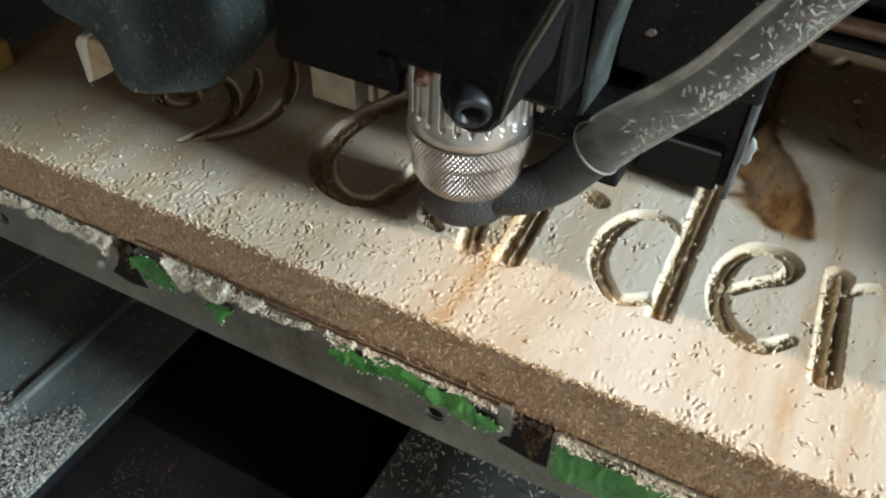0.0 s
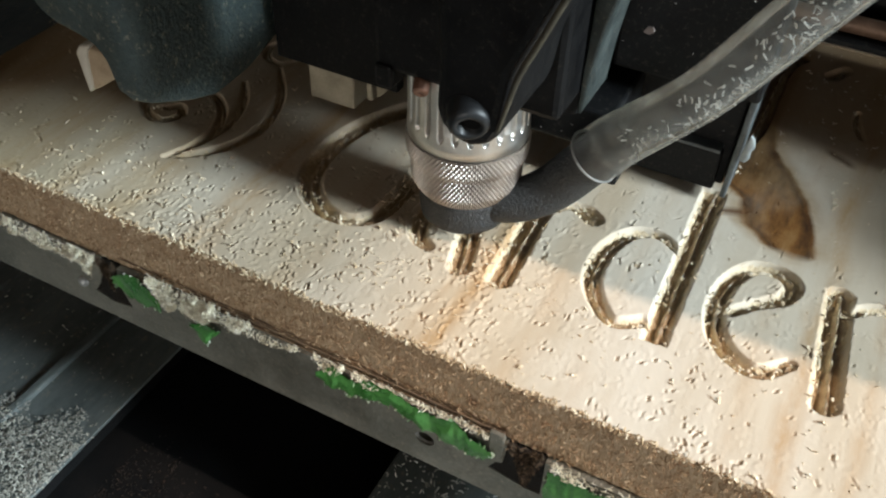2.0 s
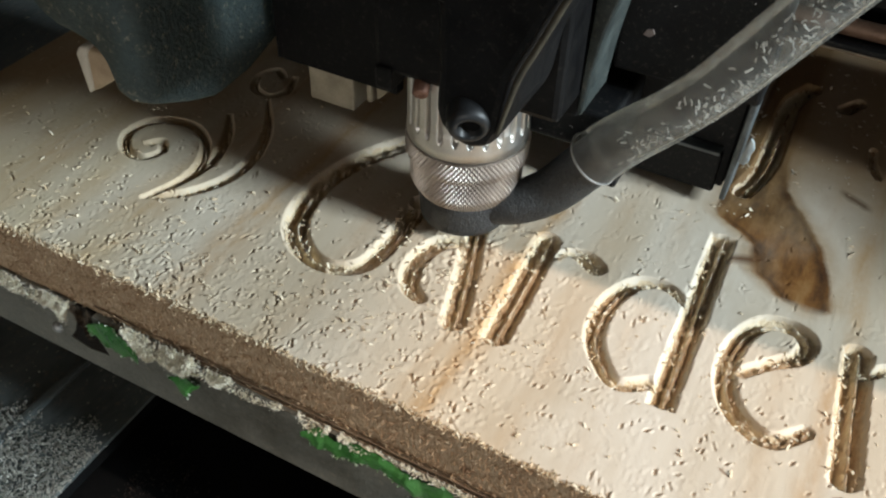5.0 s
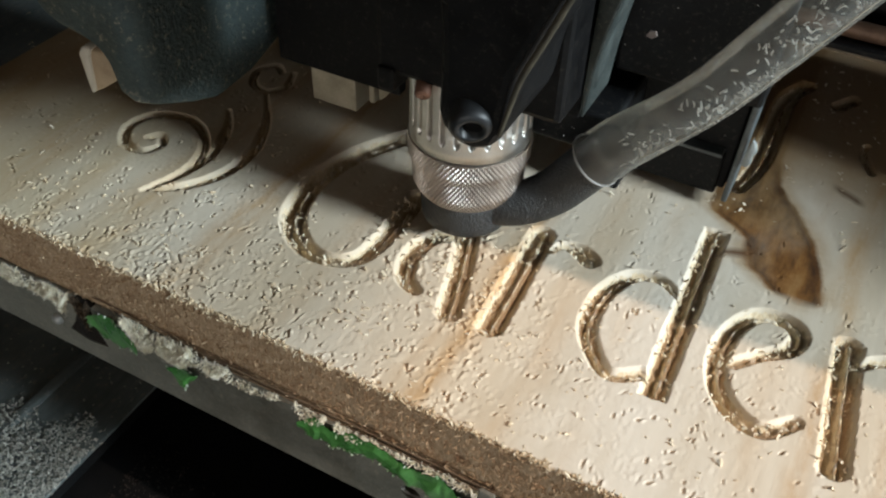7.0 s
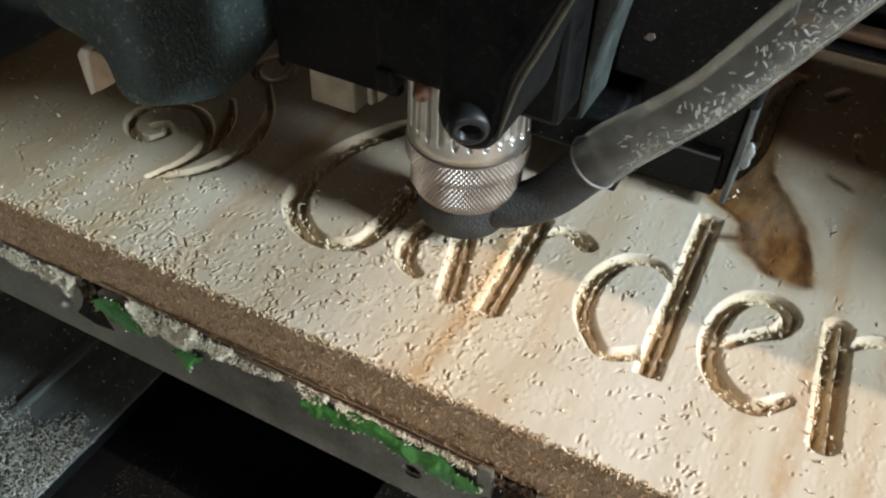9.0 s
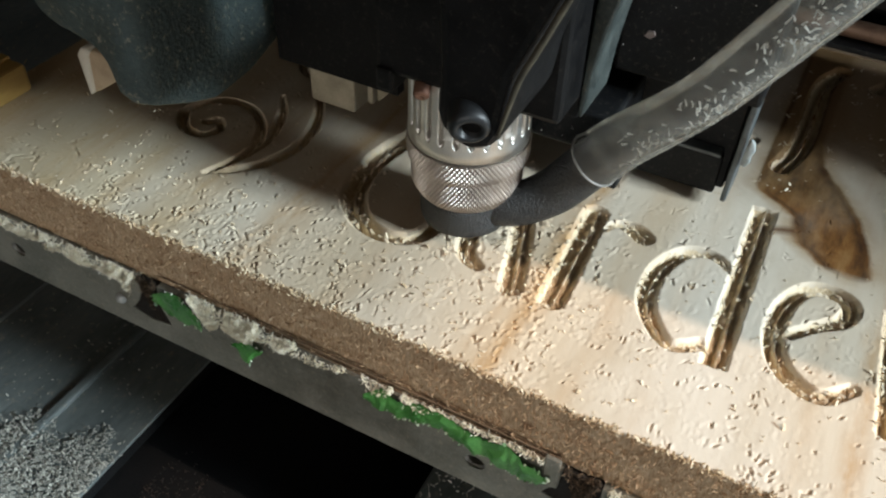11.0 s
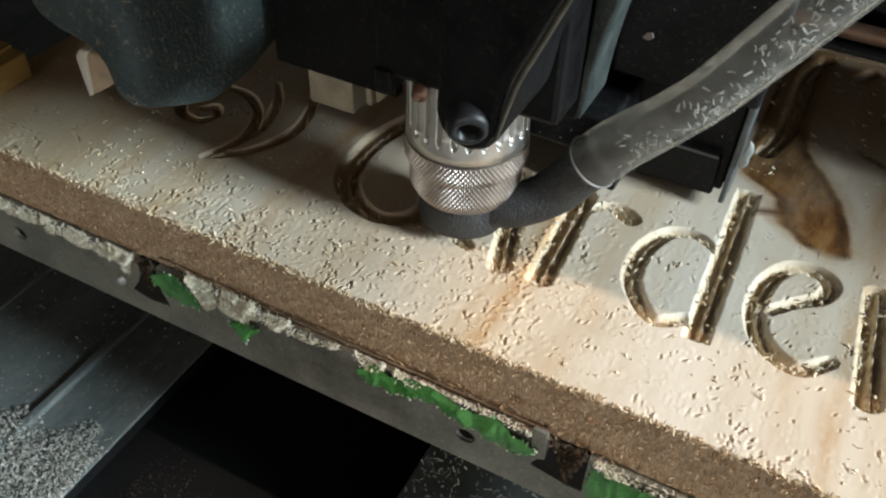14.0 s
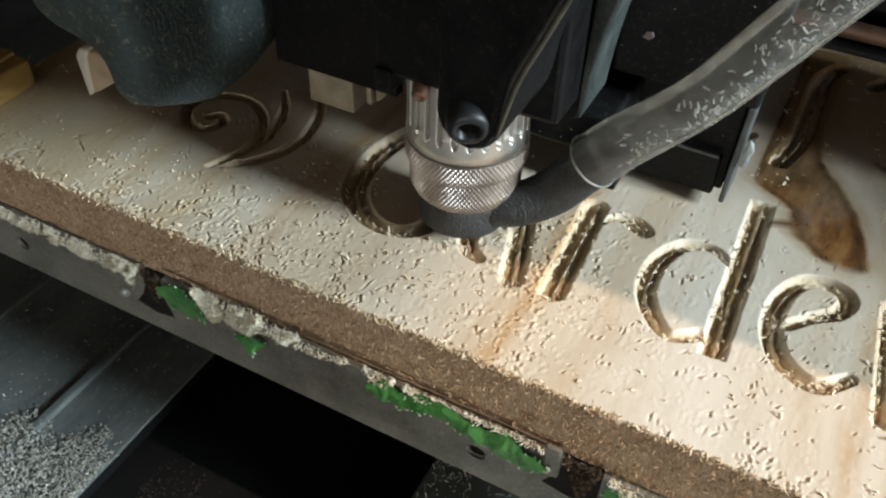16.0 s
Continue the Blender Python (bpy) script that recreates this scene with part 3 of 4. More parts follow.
    line(2.2, (-165.2, 149.4, 0.8), (-155.5, 157.5, 1.9), (-149.8, 168, 2.2), (-149.6, 180, 2.1), (-154.5, 193, 1.7), (-164, 206, 0.7))
    # the line behind
    line(3.2, (-21, 233.5, 3.4), (-17.5, 250, 3.6), (-17.6, 275, 3.6), (-17.2, 290, 3.4), (-13, 300.5, 3.0))
    line(2.6, (-39.5, 235.5, 2.2), (-35, 240, 2.4), (-30.5, 245.5, 2.0))
    line(2.6, (-2, 292, 2.8), (2, 299, 2.4))
    line(1.2, (9.5, 275, 1.2), (10, 267, 1.6), (13.0, 260, 1.4))
    line(0.9, (-166.5, 218.5, 1.0), (-171.5, 221.5, 1.3), (-174.5, 215.5, 1.4), (-171.0, 208.8, 1.5), (-164.5, 207.5, 1.5), (-161.3, 213, 1.4), (-163.8, 221, 1.0))
    return out


def carved(x, y):
    """The depth of the carving, in metres, over grids of x and y."""
    mx, my = x * 1000, y * 1000
    depth = np.zeros_like(x)
    for pts, deep in strokes():
        lo, hi = pts[:, :2].min(0) - 6, pts[:, :2].max(0) + 6
        ix = np.where((mx[0] > lo[0]) & (mx[0] < hi[0]))[0]
        iy = np.where((my[:, 0] > lo[1]) & (my[:, 0] < hi[1]))[0]
        if not len(ix) or not len(iy):
            continue
        box = np.ix_(iy, ix)
        px, py = mx[box], my[box]
        best = np.full(px.shape, -9.0)
        near, mid = np.full(px.shape, 99.0), np.full(px.shape, 9.0)
        steps = np.hypot(*np.diff(pts[:, :2], axis=0).T)
        run, whole, last = 0.0, steps.sum(), len(steps) - 1
        for n, ((ax, ay, aw), (bx, by, bw)) in enumerate(zip(pts, pts[1:])):
            dx, dy = bx - ax, by - ay
            k = ((px - ax) * dx + (py - ay) * dy) / (dx * dx + dy * dy)
            k = np.clip(k, -9 if n == 0 else 0, 9 if n == last else 1)
            d = np.hypot(px - ax - k * dx, py - ay - k * dy)
            w = aw + (bw - aw) * np.clip(k, 0, 1)
            s = run + k * steps[n]
            run += steps[n]
            # square ends, cut as steeply as the sides
            best = np.maximum(best, np.minimum(w - d, np.minimum(s, whole - s)))
            # distance from a line a little to the right of the middle
            turn = math.copysign(1.0, dy) / math.hypot(dx, dy)
            across = np.abs(((px - ax) * dy - (py - ay) * dx) * turn - 0.14 * w)
            mid = np.where(d < near, across, mid)
            near = np.minimum(near, d)
        # two passes of a pointed cutter: sloping sides, and a torn ridge left between them
        wall = np.clip(best, 0, 9) * 1.75
        ridge = 0.30 * deep + 3.4 * np.abs(mid + 0.18 * np.sin(0.9 * px + 1.3 * py) * np.sin(0.37 * py))
        ridge += 0.5 * np.sin(1.9 * px + 0.8 * py) * np.sin(0.8 * py - 0.5 * px)
        depth[box] = np.maximum(depth[box], np.minimum(wall, np.minimum(1.30 * deep, ridge)))
    return depth / 1000


def blend(g, yy, xx):
    y0, x0 = yy.astype(int), xx.astype(int)
    fy, fx = (yy - y0)[:, None], (xx - x0)[None]
    fy, fx = fy * fy * (3 - 2 * fy), fx * fx * (3 - 2 * fx)
    return (g[y0][:, x0] * (1 - fx) + g[y0][:, x0 + 1] * fx) * (1 - fy) + (g[y0 + 1][:, x0] * (1 - fx) + g[y0 + 1][:, x0 + 1] * fx) * fy


def rough_field(shape, cell, rng):
    """Smooth random values from -1 to 1 with features of that many cells."""
    g = rng.uniform(-1, 1, (shape[0] // cell + 3, shape[1] // cell + 3))
    return blend(g, np.arange(shape[0]) / cell, np.arange(shape[1]) / cell)


def rough_at(xs, ys, wide, long, rng):
    """The same over uneven rows and columns, with features of that size in metres."""
    yy, xx = (ys - ys[0]) / long, (xs - xs[0]) / wide
    return blend(rng.uniform(-1, 1, (int(yy[-1]) + 3, int(xx[-1]) + 3)), yy, xx)


def board():
    ob = thing("carved_board", "pale pine board with the carved word and a carved spiral", "wooden board")
    fine, xs = 0.0003, [X0]
    while xs[-1] < X1:
        xs.append(xs[-1] + (fine if -0.205 < xs[-1] < 0.046 else 0.0006))
    ys = [Y0]
    while ys[-1] < Y1:
        ys.append(ys[-1] + (fine if 0.123 < ys[-1] < 0.217 else 0.0005 if ys[-1] < 0.300 else 0.0012))
    xs, ys = np.array(xs), np.array(ys)
    x, y = np.meshgrid(xs, ys)
    depth = carved(x, y)
    inside = np.clip(depth / 0.0012, 0, 1)
    tear = np.clip(rough_at(xs, ys, 0.0015, 0.0015, RNG), -0.3, 1) * 0.0005 + rough_at(xs, ys, 0.0008, 0.0012, RNG) * 0.0002
    lower = np.clip((depth - 0.0019) / 0.0009, 0, 1)
    z = -depth + lower * tear + (1 - inside) * (0.000016 * rough_at(xs, ys, 0.0010, 0.0060, RNG) + 0.00006 * rough_at(xs, ys, 0.012, 0.03, RNG))
    # fuzzy places: round the letters being cut and along the front edge
    furry = np.exp(-((x + 0.072) / 0.016) ** 2 - ((y - 0.168) / 0.017) ** 2) + 0.28 * np.exp(-((x + 0.150) / 0.034) ** 2 - ((y - 0.130) / 0.008) ** 2)
    furry += 0.35 * np.exp(-((x + 0.060) / 0.010) ** 2 - ((y - 0.140) / 0.012) ** 2) + 0.10
    nap = np.clip(rough_at(xs, ys, 0.0007, 0.0009, RNG) - 0.15, -0.4, 1) * np.clip(rough_at(xs, ys, 0.0025, 0.003, RNG) + 0.35, 0, 1)
    z += (1 - inside) * np.clip(furry, 0, 1) * nap * 0.00085
    # short gouges torn out of the face, each with a burr raised at its end
    flat = (1 - inside)
    many = 3400
    cx, cy = RNG.uniform(X0 + 0.004, X1 - 0.004, many), Y0 + 0.001 + (Y1 - Y0 - 0.004) * RNG.uniform(0, 1, many) ** 1.7
    way = RNG.normal(1.45, 0.55, many)
    long, wide, low = RNG.gamma(2.4, 0.00022, many) + 0.00028, RNG.uniform(0.00018, 0.00040, many), RNG.uniform(0.0002, 0.0007, many)
    clump = blend(RNG.uniform(0, 1, (40, 60)), np.linspace(0, 38, 39), np.linspace(0, 58, 59))
    low *= np.where(cy > 0.175, 0.55, 1.0) * np.where(cx > -0.055, 0.80, 1.0)
    for k in range(many):
        bare = 0.53 if cx[k] > -0.055 else 0.33
        if clump[int((cy[k] - Y0) / (Y1 - Y0) * 38), int((cx[k] - X0) / (X1 - X0) * 58)] < bare:
            continue
        i0, i1 = np.searchsorted(xs, (cx[k] - 0.004, cx[k] + 0.004))
        j0, j1 = np.searchsorted(ys, (cy[k] - 0.004, cy[k] + 0.004))
        dx, dy = x[j0:j1, i0:i1] - cx[k], y[j0:j1, i0:i1] - cy[k]
        u, v = dx * math.cos(way[k]) + dy * math.sin(way[k]), dy * math.cos(way[k]) - dx * math.sin(way[k])
        hole = np.clip(1 - (u / long[k]) ** 2 - (v / wide[k]) ** 2, 0, 1) ** 0.6
        burr = np.clip(1 - ((u - 0.6 * long[k]) / (0.7 * long[k])) ** 2 - ((v + 1.5 * wide[k]) / (1.0 * wide[k])) ** 2, 0, 1)
        z[j0:j1, i0:i1] += flat[j0:j1, i0:i1] * (0.75 * low[k] * burr - low[k] * hole)
    # the saw has torn the front edge
    z[0] -= 0.0004 + 0.0003 * rough_at(xs, ys, 0.0008, 0.001, RNG)[0]
    h, w = x.shape
    idx = np.arange(h * w).reshape(h, w)
    faces = np.stack([idx[:-1, :-1], idx[:-1, 1:], idx[1:, 1:], idx[1:, :-1]], -1).reshape(-1, 4)
    verts = np.stack([x, y, z], -1).reshape(-1, 3)
    me = mesh_from("face", verts, faces, PINE, True)
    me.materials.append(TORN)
    # faces cut deeper than about 0.9 mm take the yellower, darker TORN
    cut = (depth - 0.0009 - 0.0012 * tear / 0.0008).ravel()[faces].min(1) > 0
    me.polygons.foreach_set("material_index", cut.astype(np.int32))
    d4 = depth.ravel()[faces]
    rim = (d4.min(1) <= 0) & (d4.max(1) > 0)
    me.attributes.new("sharp_face", "BOOLEAN", "FACE") if "sharp_face" not in me.attributes else None
    me.attributes["sharp_face"].data.foreach_set("value", rim)
    part("face", me, PINE, ob)
    # the sawn end, with its torn fibres
    zs = np.linspace(0, -0.0192, 28)
    ex = xs[::2]
    gx, gz = np.meshgrid(ex, zs)
    gy = Y0 + 0.00012 * rough_field(gx.shape, 2, RNG) + 0.0002 * rough_field(gx.shape, 6, RNG)
    gz[0] = z[0, ::2]
    gy[0] = Y0
    idx = np.arange(gx.size).reshape(gx.shape)
    faces = np.stack([idx[1:, :-1], idx[1:, 1:], idx[:-1, 1:], idx[:-1, :-1]], -1).reshape(-1, 4)
    part("sawn_end", mesh_from("sawn_end", np.stack([gx, gy, gz], -1).reshape(-1, 3), faces, END, True), END, ob, "rough brown sawn end")
    part("core", block((X0, Y0 + 0.001, -0.0193), (X1, Y1, -0.0075)), END, ob)
    n = 5200
    fx = RNG.uniform(X0, X1, n)
    fz = RNG.uniform(0, 0.0186, n)
    fz = -fz
    spots = np.stack([fx, np.full(n, Y0 - 0.0002) - RNG.uniform(0, 0.0005, n), fz - 0.0004], -1)
    fibres = part("fibre_fuzz", flakes("fibre_fuzz", spots, (0.5, 1.7), (0.10, 0.28), (0.06, 0.15), FIBRE, RNG, 0.9), FIBRE, ob)
    tagged(fibres, kind="stuff")
    n = 1500
    spots = np.stack([RNG.uniform(X0, X1, n), Y0 + RNG.normal(0.0000, 0.0004, n), RNG.uniform(-0.0008, 0.0002, n)], -1)
    tagged(part("edge_fuzz", flakes("edge_fuzz", spots, (0.7, 2.0), (0.18, 0.5), (0.08, 0.2), BURR, RNG, 0.75), BURR, ob), kind="stuff")
    ON_BED.append(ob)


def chips_on_board():
    n = 2600
    x, y = RNG.uniform(-0.30, 0.06, n), RNG.uniform(0.1235, 0.3300, n)
    x, y = np.repeat(x, 3) + RNG.normal(0, 0.0012, 3 * n), np.clip(np.repeat(y, 3) + RNG.normal(0, 0.0016, 3 * n), 0.1235, 0.3300)
    n = 3 * n
    # thicker by the front edge and round the letters being cut
    for cx, cy, wx, wy, m in ((-0.150, 0.133, 0.030, 0.008, 120), (-0.075, 0.160, 0.014, 0.016, 420), (-0.10, 0.138, 0.03, 0.008, 160)):
        x = np.concatenate([x, RNG.normal(cx, wx, m)])
        y = np.concatenate([y, np.clip(RNG.normal(cy, wy, m), 0.1236, 0.2)])
        n += m
    dense = 0.20 + 0.30 * np.exp(-((x + 0.15) / 0.035) ** 2 - ((y - 0.132) / 0.012) ** 2) + 0.35 * np.exp(-((x + 0.075) / 0.02) ** 2 - ((y - 0.165) / 0.02) ** 2)
    dense += 0.08 * (y < 0.15)
    dense *= 1 - 0.75 * (np.hypot((x + 0.004) / 0.014, (y - 0.213) / 0.022) < 1)
    keep = RNG.uniform(0, 1, n) < dense
    x, y = x[keep], y[keep]
    spots = np.stack([x, y, np.zeros_like(x)], -1)
    gx, gy = np.meshgrid(np.arange(X0, X1, 0.001), np.arange(Y0, Y1, 0.001))
    d = carved(gx, gy)
    spots[:, 2] = -d[np.clip(((y - Y0) / 0.001).astype(int), 0, d.shape[0] - 1), np.clip(((x - X0) / 0.001).astype(int), 0, d.shape[1] - 1)]
    gx, gy = RNG.uniform(-0.14, 0.043, 30000), RNG.uniform(0.148, 0.215, 30000)
    deep = d[np.clip(((gy - Y0) / 0.001).astype(int), 0, d.shape[0] - 1), np.clip(((gx - X0) / 0.001).astype(int), 0, d.shape[1] - 1)]
    tufts = blend(RNG.uniform(0, 1, (24, 64)), np.linspace(0, 22, 68), np.linspace(0, 62, 184))
    thick = tufts[((gy - 0.148) * 1000).astype(int), ((gx + 0.14) * 1000).astype(int)]
    keep = np.concatenate([np.where((deep > 0.0018) & (thick > 0.42))[0][:1300], np.where((deep > 0.0002) & (deep < 0.0016) & (thick > 0.50))[0][:520]])
    fuzz = np.stack([gx, gy, -deep + 0.0001], -1)[keep]
    ob = tagged(part("groove_fuzz", flakes("groove_fuzz", fuzz, (0.5, 1.9), (0.15, 0.5), (0.08, 0.25), CHIP, RNG, 0.8), CHIP),
                "torn wood fuzz left in the carved grooves", "wood fuzz", kind="stuff")
    ON_BED.append(ob)
    # some larger curled bits among them
    pick = RNG.choice(len(spots), 380, replace=False)
    curls = spots[pick] + np.stack([RNG.normal(0, 0.0006, 380), RNG.normal(0, 0.0006, 380), np.zeros(380)], -1)
    ob = tagged(part("wood_curls", flakes("wood_curls", curls, (0.9, 1.9), (0.3, 0.65), (0.06, 0.16), CHIP, RNG, 0.45), CHIP),
                "larger curled wood shavings scattered over the board", "wood shavings", kind="stuff")
    ON_BED.append(ob)
    ob = tagged(part("wood_chips", flakes("wood_chips", spots, (0.25, 1.1), (0.15, 0.42), (0.05, 0.17), CHIP, RNG, 0.22), CHIP),
                "pale wood chips scattered over the board", "wood chips", kind="stuff")
    ON_BED.append(ob)


# ---- the bed ----
def slotted_bed():
    """A flat aluminium bed with slots from front to back and bolt holes in its front."""
    ob = thing("slotted_bed", "worn aluminium bed with slots and bolt holes", "machine bed")
    top, low, front = -0.0195, -0.0429, 0.1210
    notches = {-0.1662: ((0.0044, 0.0), (0.0040, -0.0030), (0.0040, -0.0088), (0.0062, -0.0150), (-0.0012, -0.0163), (-0.0080, -0.0146), (-0.0050, -0.0105), (-0.0030, -0.0060), (-0.0030, 0.0)),
               -0.0352: ((0.0047, 0.0), (0.0046, -0.0140), (0.0010, -0.0142), (-0.0094, -0.0122), (-0.0078, -0.0092), (-0.0057, -0.0072), (-0.0053, 0.0)),
               -0.2970: ((0.0050, 0.0), (0.0055, -0.0130), (-0.0055, -0.0125), (-0.0050, 0.0)),
               0.0960: ((0.0050, 0.0), (0.0055, -0.0130), (-0.0055, -0.0125), (-0.0050, 0.0))}
    line = [(-0.36, low), (0.13, low), (0.13, top)]
    for x in sorted(notches, reverse=True):
        line += [(x + a, top + b) for a, b in notches[x]]
    line += [(-0.36, top)]
    bm = bmesh.new()
    vs = [bm.verts.new((x, front, z)) for x, z in line]
    edges = [bm.edges.new((a, b)) for a, b in zip(vs, vs[1:] + vs[:1])]
    for hx in (-0.2205, -0.0625, 0.0300):
        ring = [bm.verts.new((hx + 0.0028 * math.cos(a), front, -0.0324 + 0.0025 * math.sin(a))) for a in np.linspace(0, 2 * math.pi, 20, endpoint=False)]
        edges += [bm.edges.new((a, b)) for a, b in zip(ring, ring[1:] + ring[:1])]
    bmesh.ops.triangle_fill(bm, edges=edges, use_beauty=True)
    out = bmesh.ops.extrude_face_region(bm, geom=bm.faces[:])
    for v in out["geom"]:
        if isinstance(v, bmesh.types.BMVert):
            v.co.y += 0.02
    bar = part("front_bar", bm, ALU, ob)
    # near-black fills carry the shade inside the slots, with some dust
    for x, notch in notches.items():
        part("slot_fill", prism([(x + 0.99 * a, front + 0.0003, top - 0.0004 + 0.97 * b) for a, b in notch], (0, 0.018, 0)), HOLLOW_DARK, bar, "near-black fill with dust and the slot's shade in its colour")
    # a dark plug in each hole stands for the shade in it
    for hx in (-0.2205, -0.0625, 0.0300):
        part("hole_plug", prism([(hx + 0.0031 * math.cos(a), front + 0.0030, -0.0324 + 0.0028 * math.sin(a)) for a in np.linspace(0, 2 * math.pi, 16, endpoint=False)], (0, 0.004, 0)), HOLLOW_DARK, bar)
        v, f = lathe([(0.00285, 0.0), (0.0023, 0.0010)], 24)
        o = part("countersink", mesh_from("countersink", v, f, BRIGHT, True), BRIGHT, bar, "bright worn countersink")
        o.matrix_basis = pose(hx, front + 0.0001, -0.0324, -90)
    part("slot_lip", block((-0.0449, 0.1203, -0.0270), (-0.0409, 0.1214, -0.0160), 0.0004), ALU, bar, "worn lip of the slot")
    v, f = lathe([(0.0, 0.0012), (0.0010, 0.0011), (0.0017, 0.0004), (0.0019, -0.0010), (0.0019, -0.0030)], 24)
    o = part("stud_end", mesh_from("stud_end", v, f, BRIGHT, True), BRIGHT, bar, "rounded bright stud end")
    o.matrix_basis = pose(-0.1783, 0.1206, -0.0322, 90)
    rear = [(-0.262, low), (0.13, low), (0.13, top)]
    for x in sorted((x for x in notches if x > -0.25), reverse=True):
        rear += [(x + a, top + b) for a, b in notches[x]]
    part("plate", prism([(x, front + 0.0201, z) for x, z in rear + [(-0.262, top)]], (0, 0.2030, 0)), ALU, ob)
    ON_BED.append(ob)


def ply_sheet():
    ob = thing("spoil_sheet", "thin layered plywood strip in front of the board", "plywood strip")
    for z, y in ((-0.0194, 0.1219), (-0.0185, 0.1223), (-0.0176, 0.1220), (-0.0167, 0.1224)):
        part("ply", block((-0.1620 if z > -0.017 else -0.1360, y, z), (-0.0415, 0.1228, z + 0.00045), 0.00008, 1), PLY, ob)
    ON_BED.append(ob)


def tape(x0, x1, lows, tops, label):
    """Torn tape over the bed's front edge: its lower and upper edge wander along it."""
    n = max(12, int((x1 - x0) / 0.0006))
    rows = 9
    lo = np.interp(np.linspace(0, 1, n), np.linspace(0, 1, len(lows)), lows)
    hi = np.interp(np.linspace(0, 1, n), np.linspace(0, 1, len(tops)), tops)
    lo = lo + RNG.normal(0, 0.00025, n) + 0.0005 * np.sin(np.arange(n) * 0.7)
    hi = hi + RNG.normal(0, 0.00030, n)
    bulge = 0.0008 + 0.0005 * rough_field((rows, n), 7, RNG) + 0.0005 * np.abs(rough_field((rows, n), 4, RNG))
    xs = np.linspace(x0, x1, n)
    verts, faces = [], []
    for side in (0, 1):
        for k in range(rows):
            f = k / (rows - 1)
            for i in range(n):
                z = hi[i] + (lo[i] - hi[i]) * f
                y = 0.1208 - bulge[k, i] - 0.0004 * math.sin(f * 3.1) + side * 0.00018
                verts.append((xs[i] + 0.0004 * math.sin(k + i * 0.4), y, z))
    for side in (0, 1):
        o = side * rows * n
        for k in range(rows - 1):
            for i in range(n - 1):
                q = (o + k * n + i, o + (k + 1) * n + i, o + (k + 1) * n + i + 1, o + k * n + i + 1)
                faces.append(q if side == 0 else q[::-1])
    me = mesh_from("tape", verts, faces, TAPE, True)
    ob = tagged(part("masking_tape", me, TAPE), label, "masking tape", "tape along the bed")
    # torn film that frays along its lower edge and its ends
    m = max(10, int(n * 0.9))
    at = RNG.integers(0, n, m)
    at[:m // 5] = RNG.choice((0, 1, n - 2, n - 1), m // 5)
    f = np.where(RNG.uniform(0, 1, m) < 0.7, 1.0, 0.0)
    f[:m // 5] = RNG.uniform(0, 1, m // 5)
    spots = np.stack([xs[at], 0.1206 - bulge[-1, at], hi[at] + (lo[at] - hi[at]) * f], -1)
    tagged(part("frayed_film", flakes("frayed_film", spots, (0.4, 1.3), (0.25, 0.7), (0.03, 0.08), FRAY, RNG, 0.9), FRAY, ob, "pale frayed film"), kind="stuff")
    ON_BED.append(ob)


def dust_heap(x0, x1, z0, z1, n, deep=0.0021, mat=FLUFF, label="fluffy pale sawdust caught on the bed's edge"):
    n = int(n * 1.25)
    x = RNG.uniform(x0, x1, n)
    f = RNG.beta(1.3, 1.6, n)
    knots = RNG.uniform(-1, 1, max(4, int((x1 - x0) / 0.0035)))
    wander = np.interp(x, np.linspace(x0, x1, len(knots)), knots)
    ends = np.clip(np.minimum(x - x0, x1 - x) / 0.004, 0.15, 1)
    z = z1 - (z1 - z0) * (1 - f) * (1 + 0.25 * wander) * ends
    patchy = (wander > -0.35) | (RNG.uniform(0, 1, n) < 0.25)
    x, z, f, n = x[patchy], z[patchy], f[patchy], int(patchy.sum())
    y = 0.1212 - RNG.uniform(0, 1, n) * deep * np.sin(np.pi * np.clip(f, 0.05, 0.95))
    ob = tagged(part("sawdust", flakes("sawdust", np.stack([x, y, z], -1), (0.5, 2.1), (0.10, 0.27), (0.04, 0.11), mat, RNG, 1.0), mat), label, "sawdust", kind="stuff")
    ON_BED.append(ob)


def clamp_bar():
    ob = thing("end_stop", "yellow grooved wooden stop at the end of the board", "wooden stop")
    bar = part("bar", block((-0.275, 0.100, 0.0002), (-0.2385, 0.1565, 0.0095), 0.0012), OAK, ob)
    part("packer", block((-0.275, 0.1225, -0.0193), (-0.2495, 0.1560, 0.0001), 0.0008), OAK, ob, "wooden packing under the stop")
    for k in range(3):
        part("rib", block((-0.273 + 0.012 * k, 0.1005, 0.0094), (-0.268 + 0.012 * k, 0.156, 0.0108), 0.0005), OAK, bar)
    ON_BED.append(ob)


board()
chips_on_board()
slotted_bed()
ply_sheet()
tape(-0.0938, -0.0430, (-0.0258, -0.0268, -0.0262, -0.0244, -0.0233, -0.0256, -0.0268, -0.0276, -0.0292, -0.0245), (-0.0222, -0.0182, -0.0208, -0.0176, -0.0180, -0.0192, -0.0202, -0.0180, -0.0222, -0.0232), "torn green masking tape on the bed's edge")
tape(-0.0295, 0.0650, (-0.0345, -0.0338, -0.0325, -0.0320, -0.0312, -0.0318, -0.0310), (-0.0215, -0.0205, -0.0200, -0.0196, -0.0190, -0.0186, -0.0180), "long strip of green masking tape on the bed")
tape(-0.1630, -0.1465, (-0.0262, -0.0278, -0.0287, -0.0285, -0.0281), (-0.0222, -0.0196, -0.0180, -0.0182, -0.0205, -0.0250), "torn scrap of green masking tape by a slot")
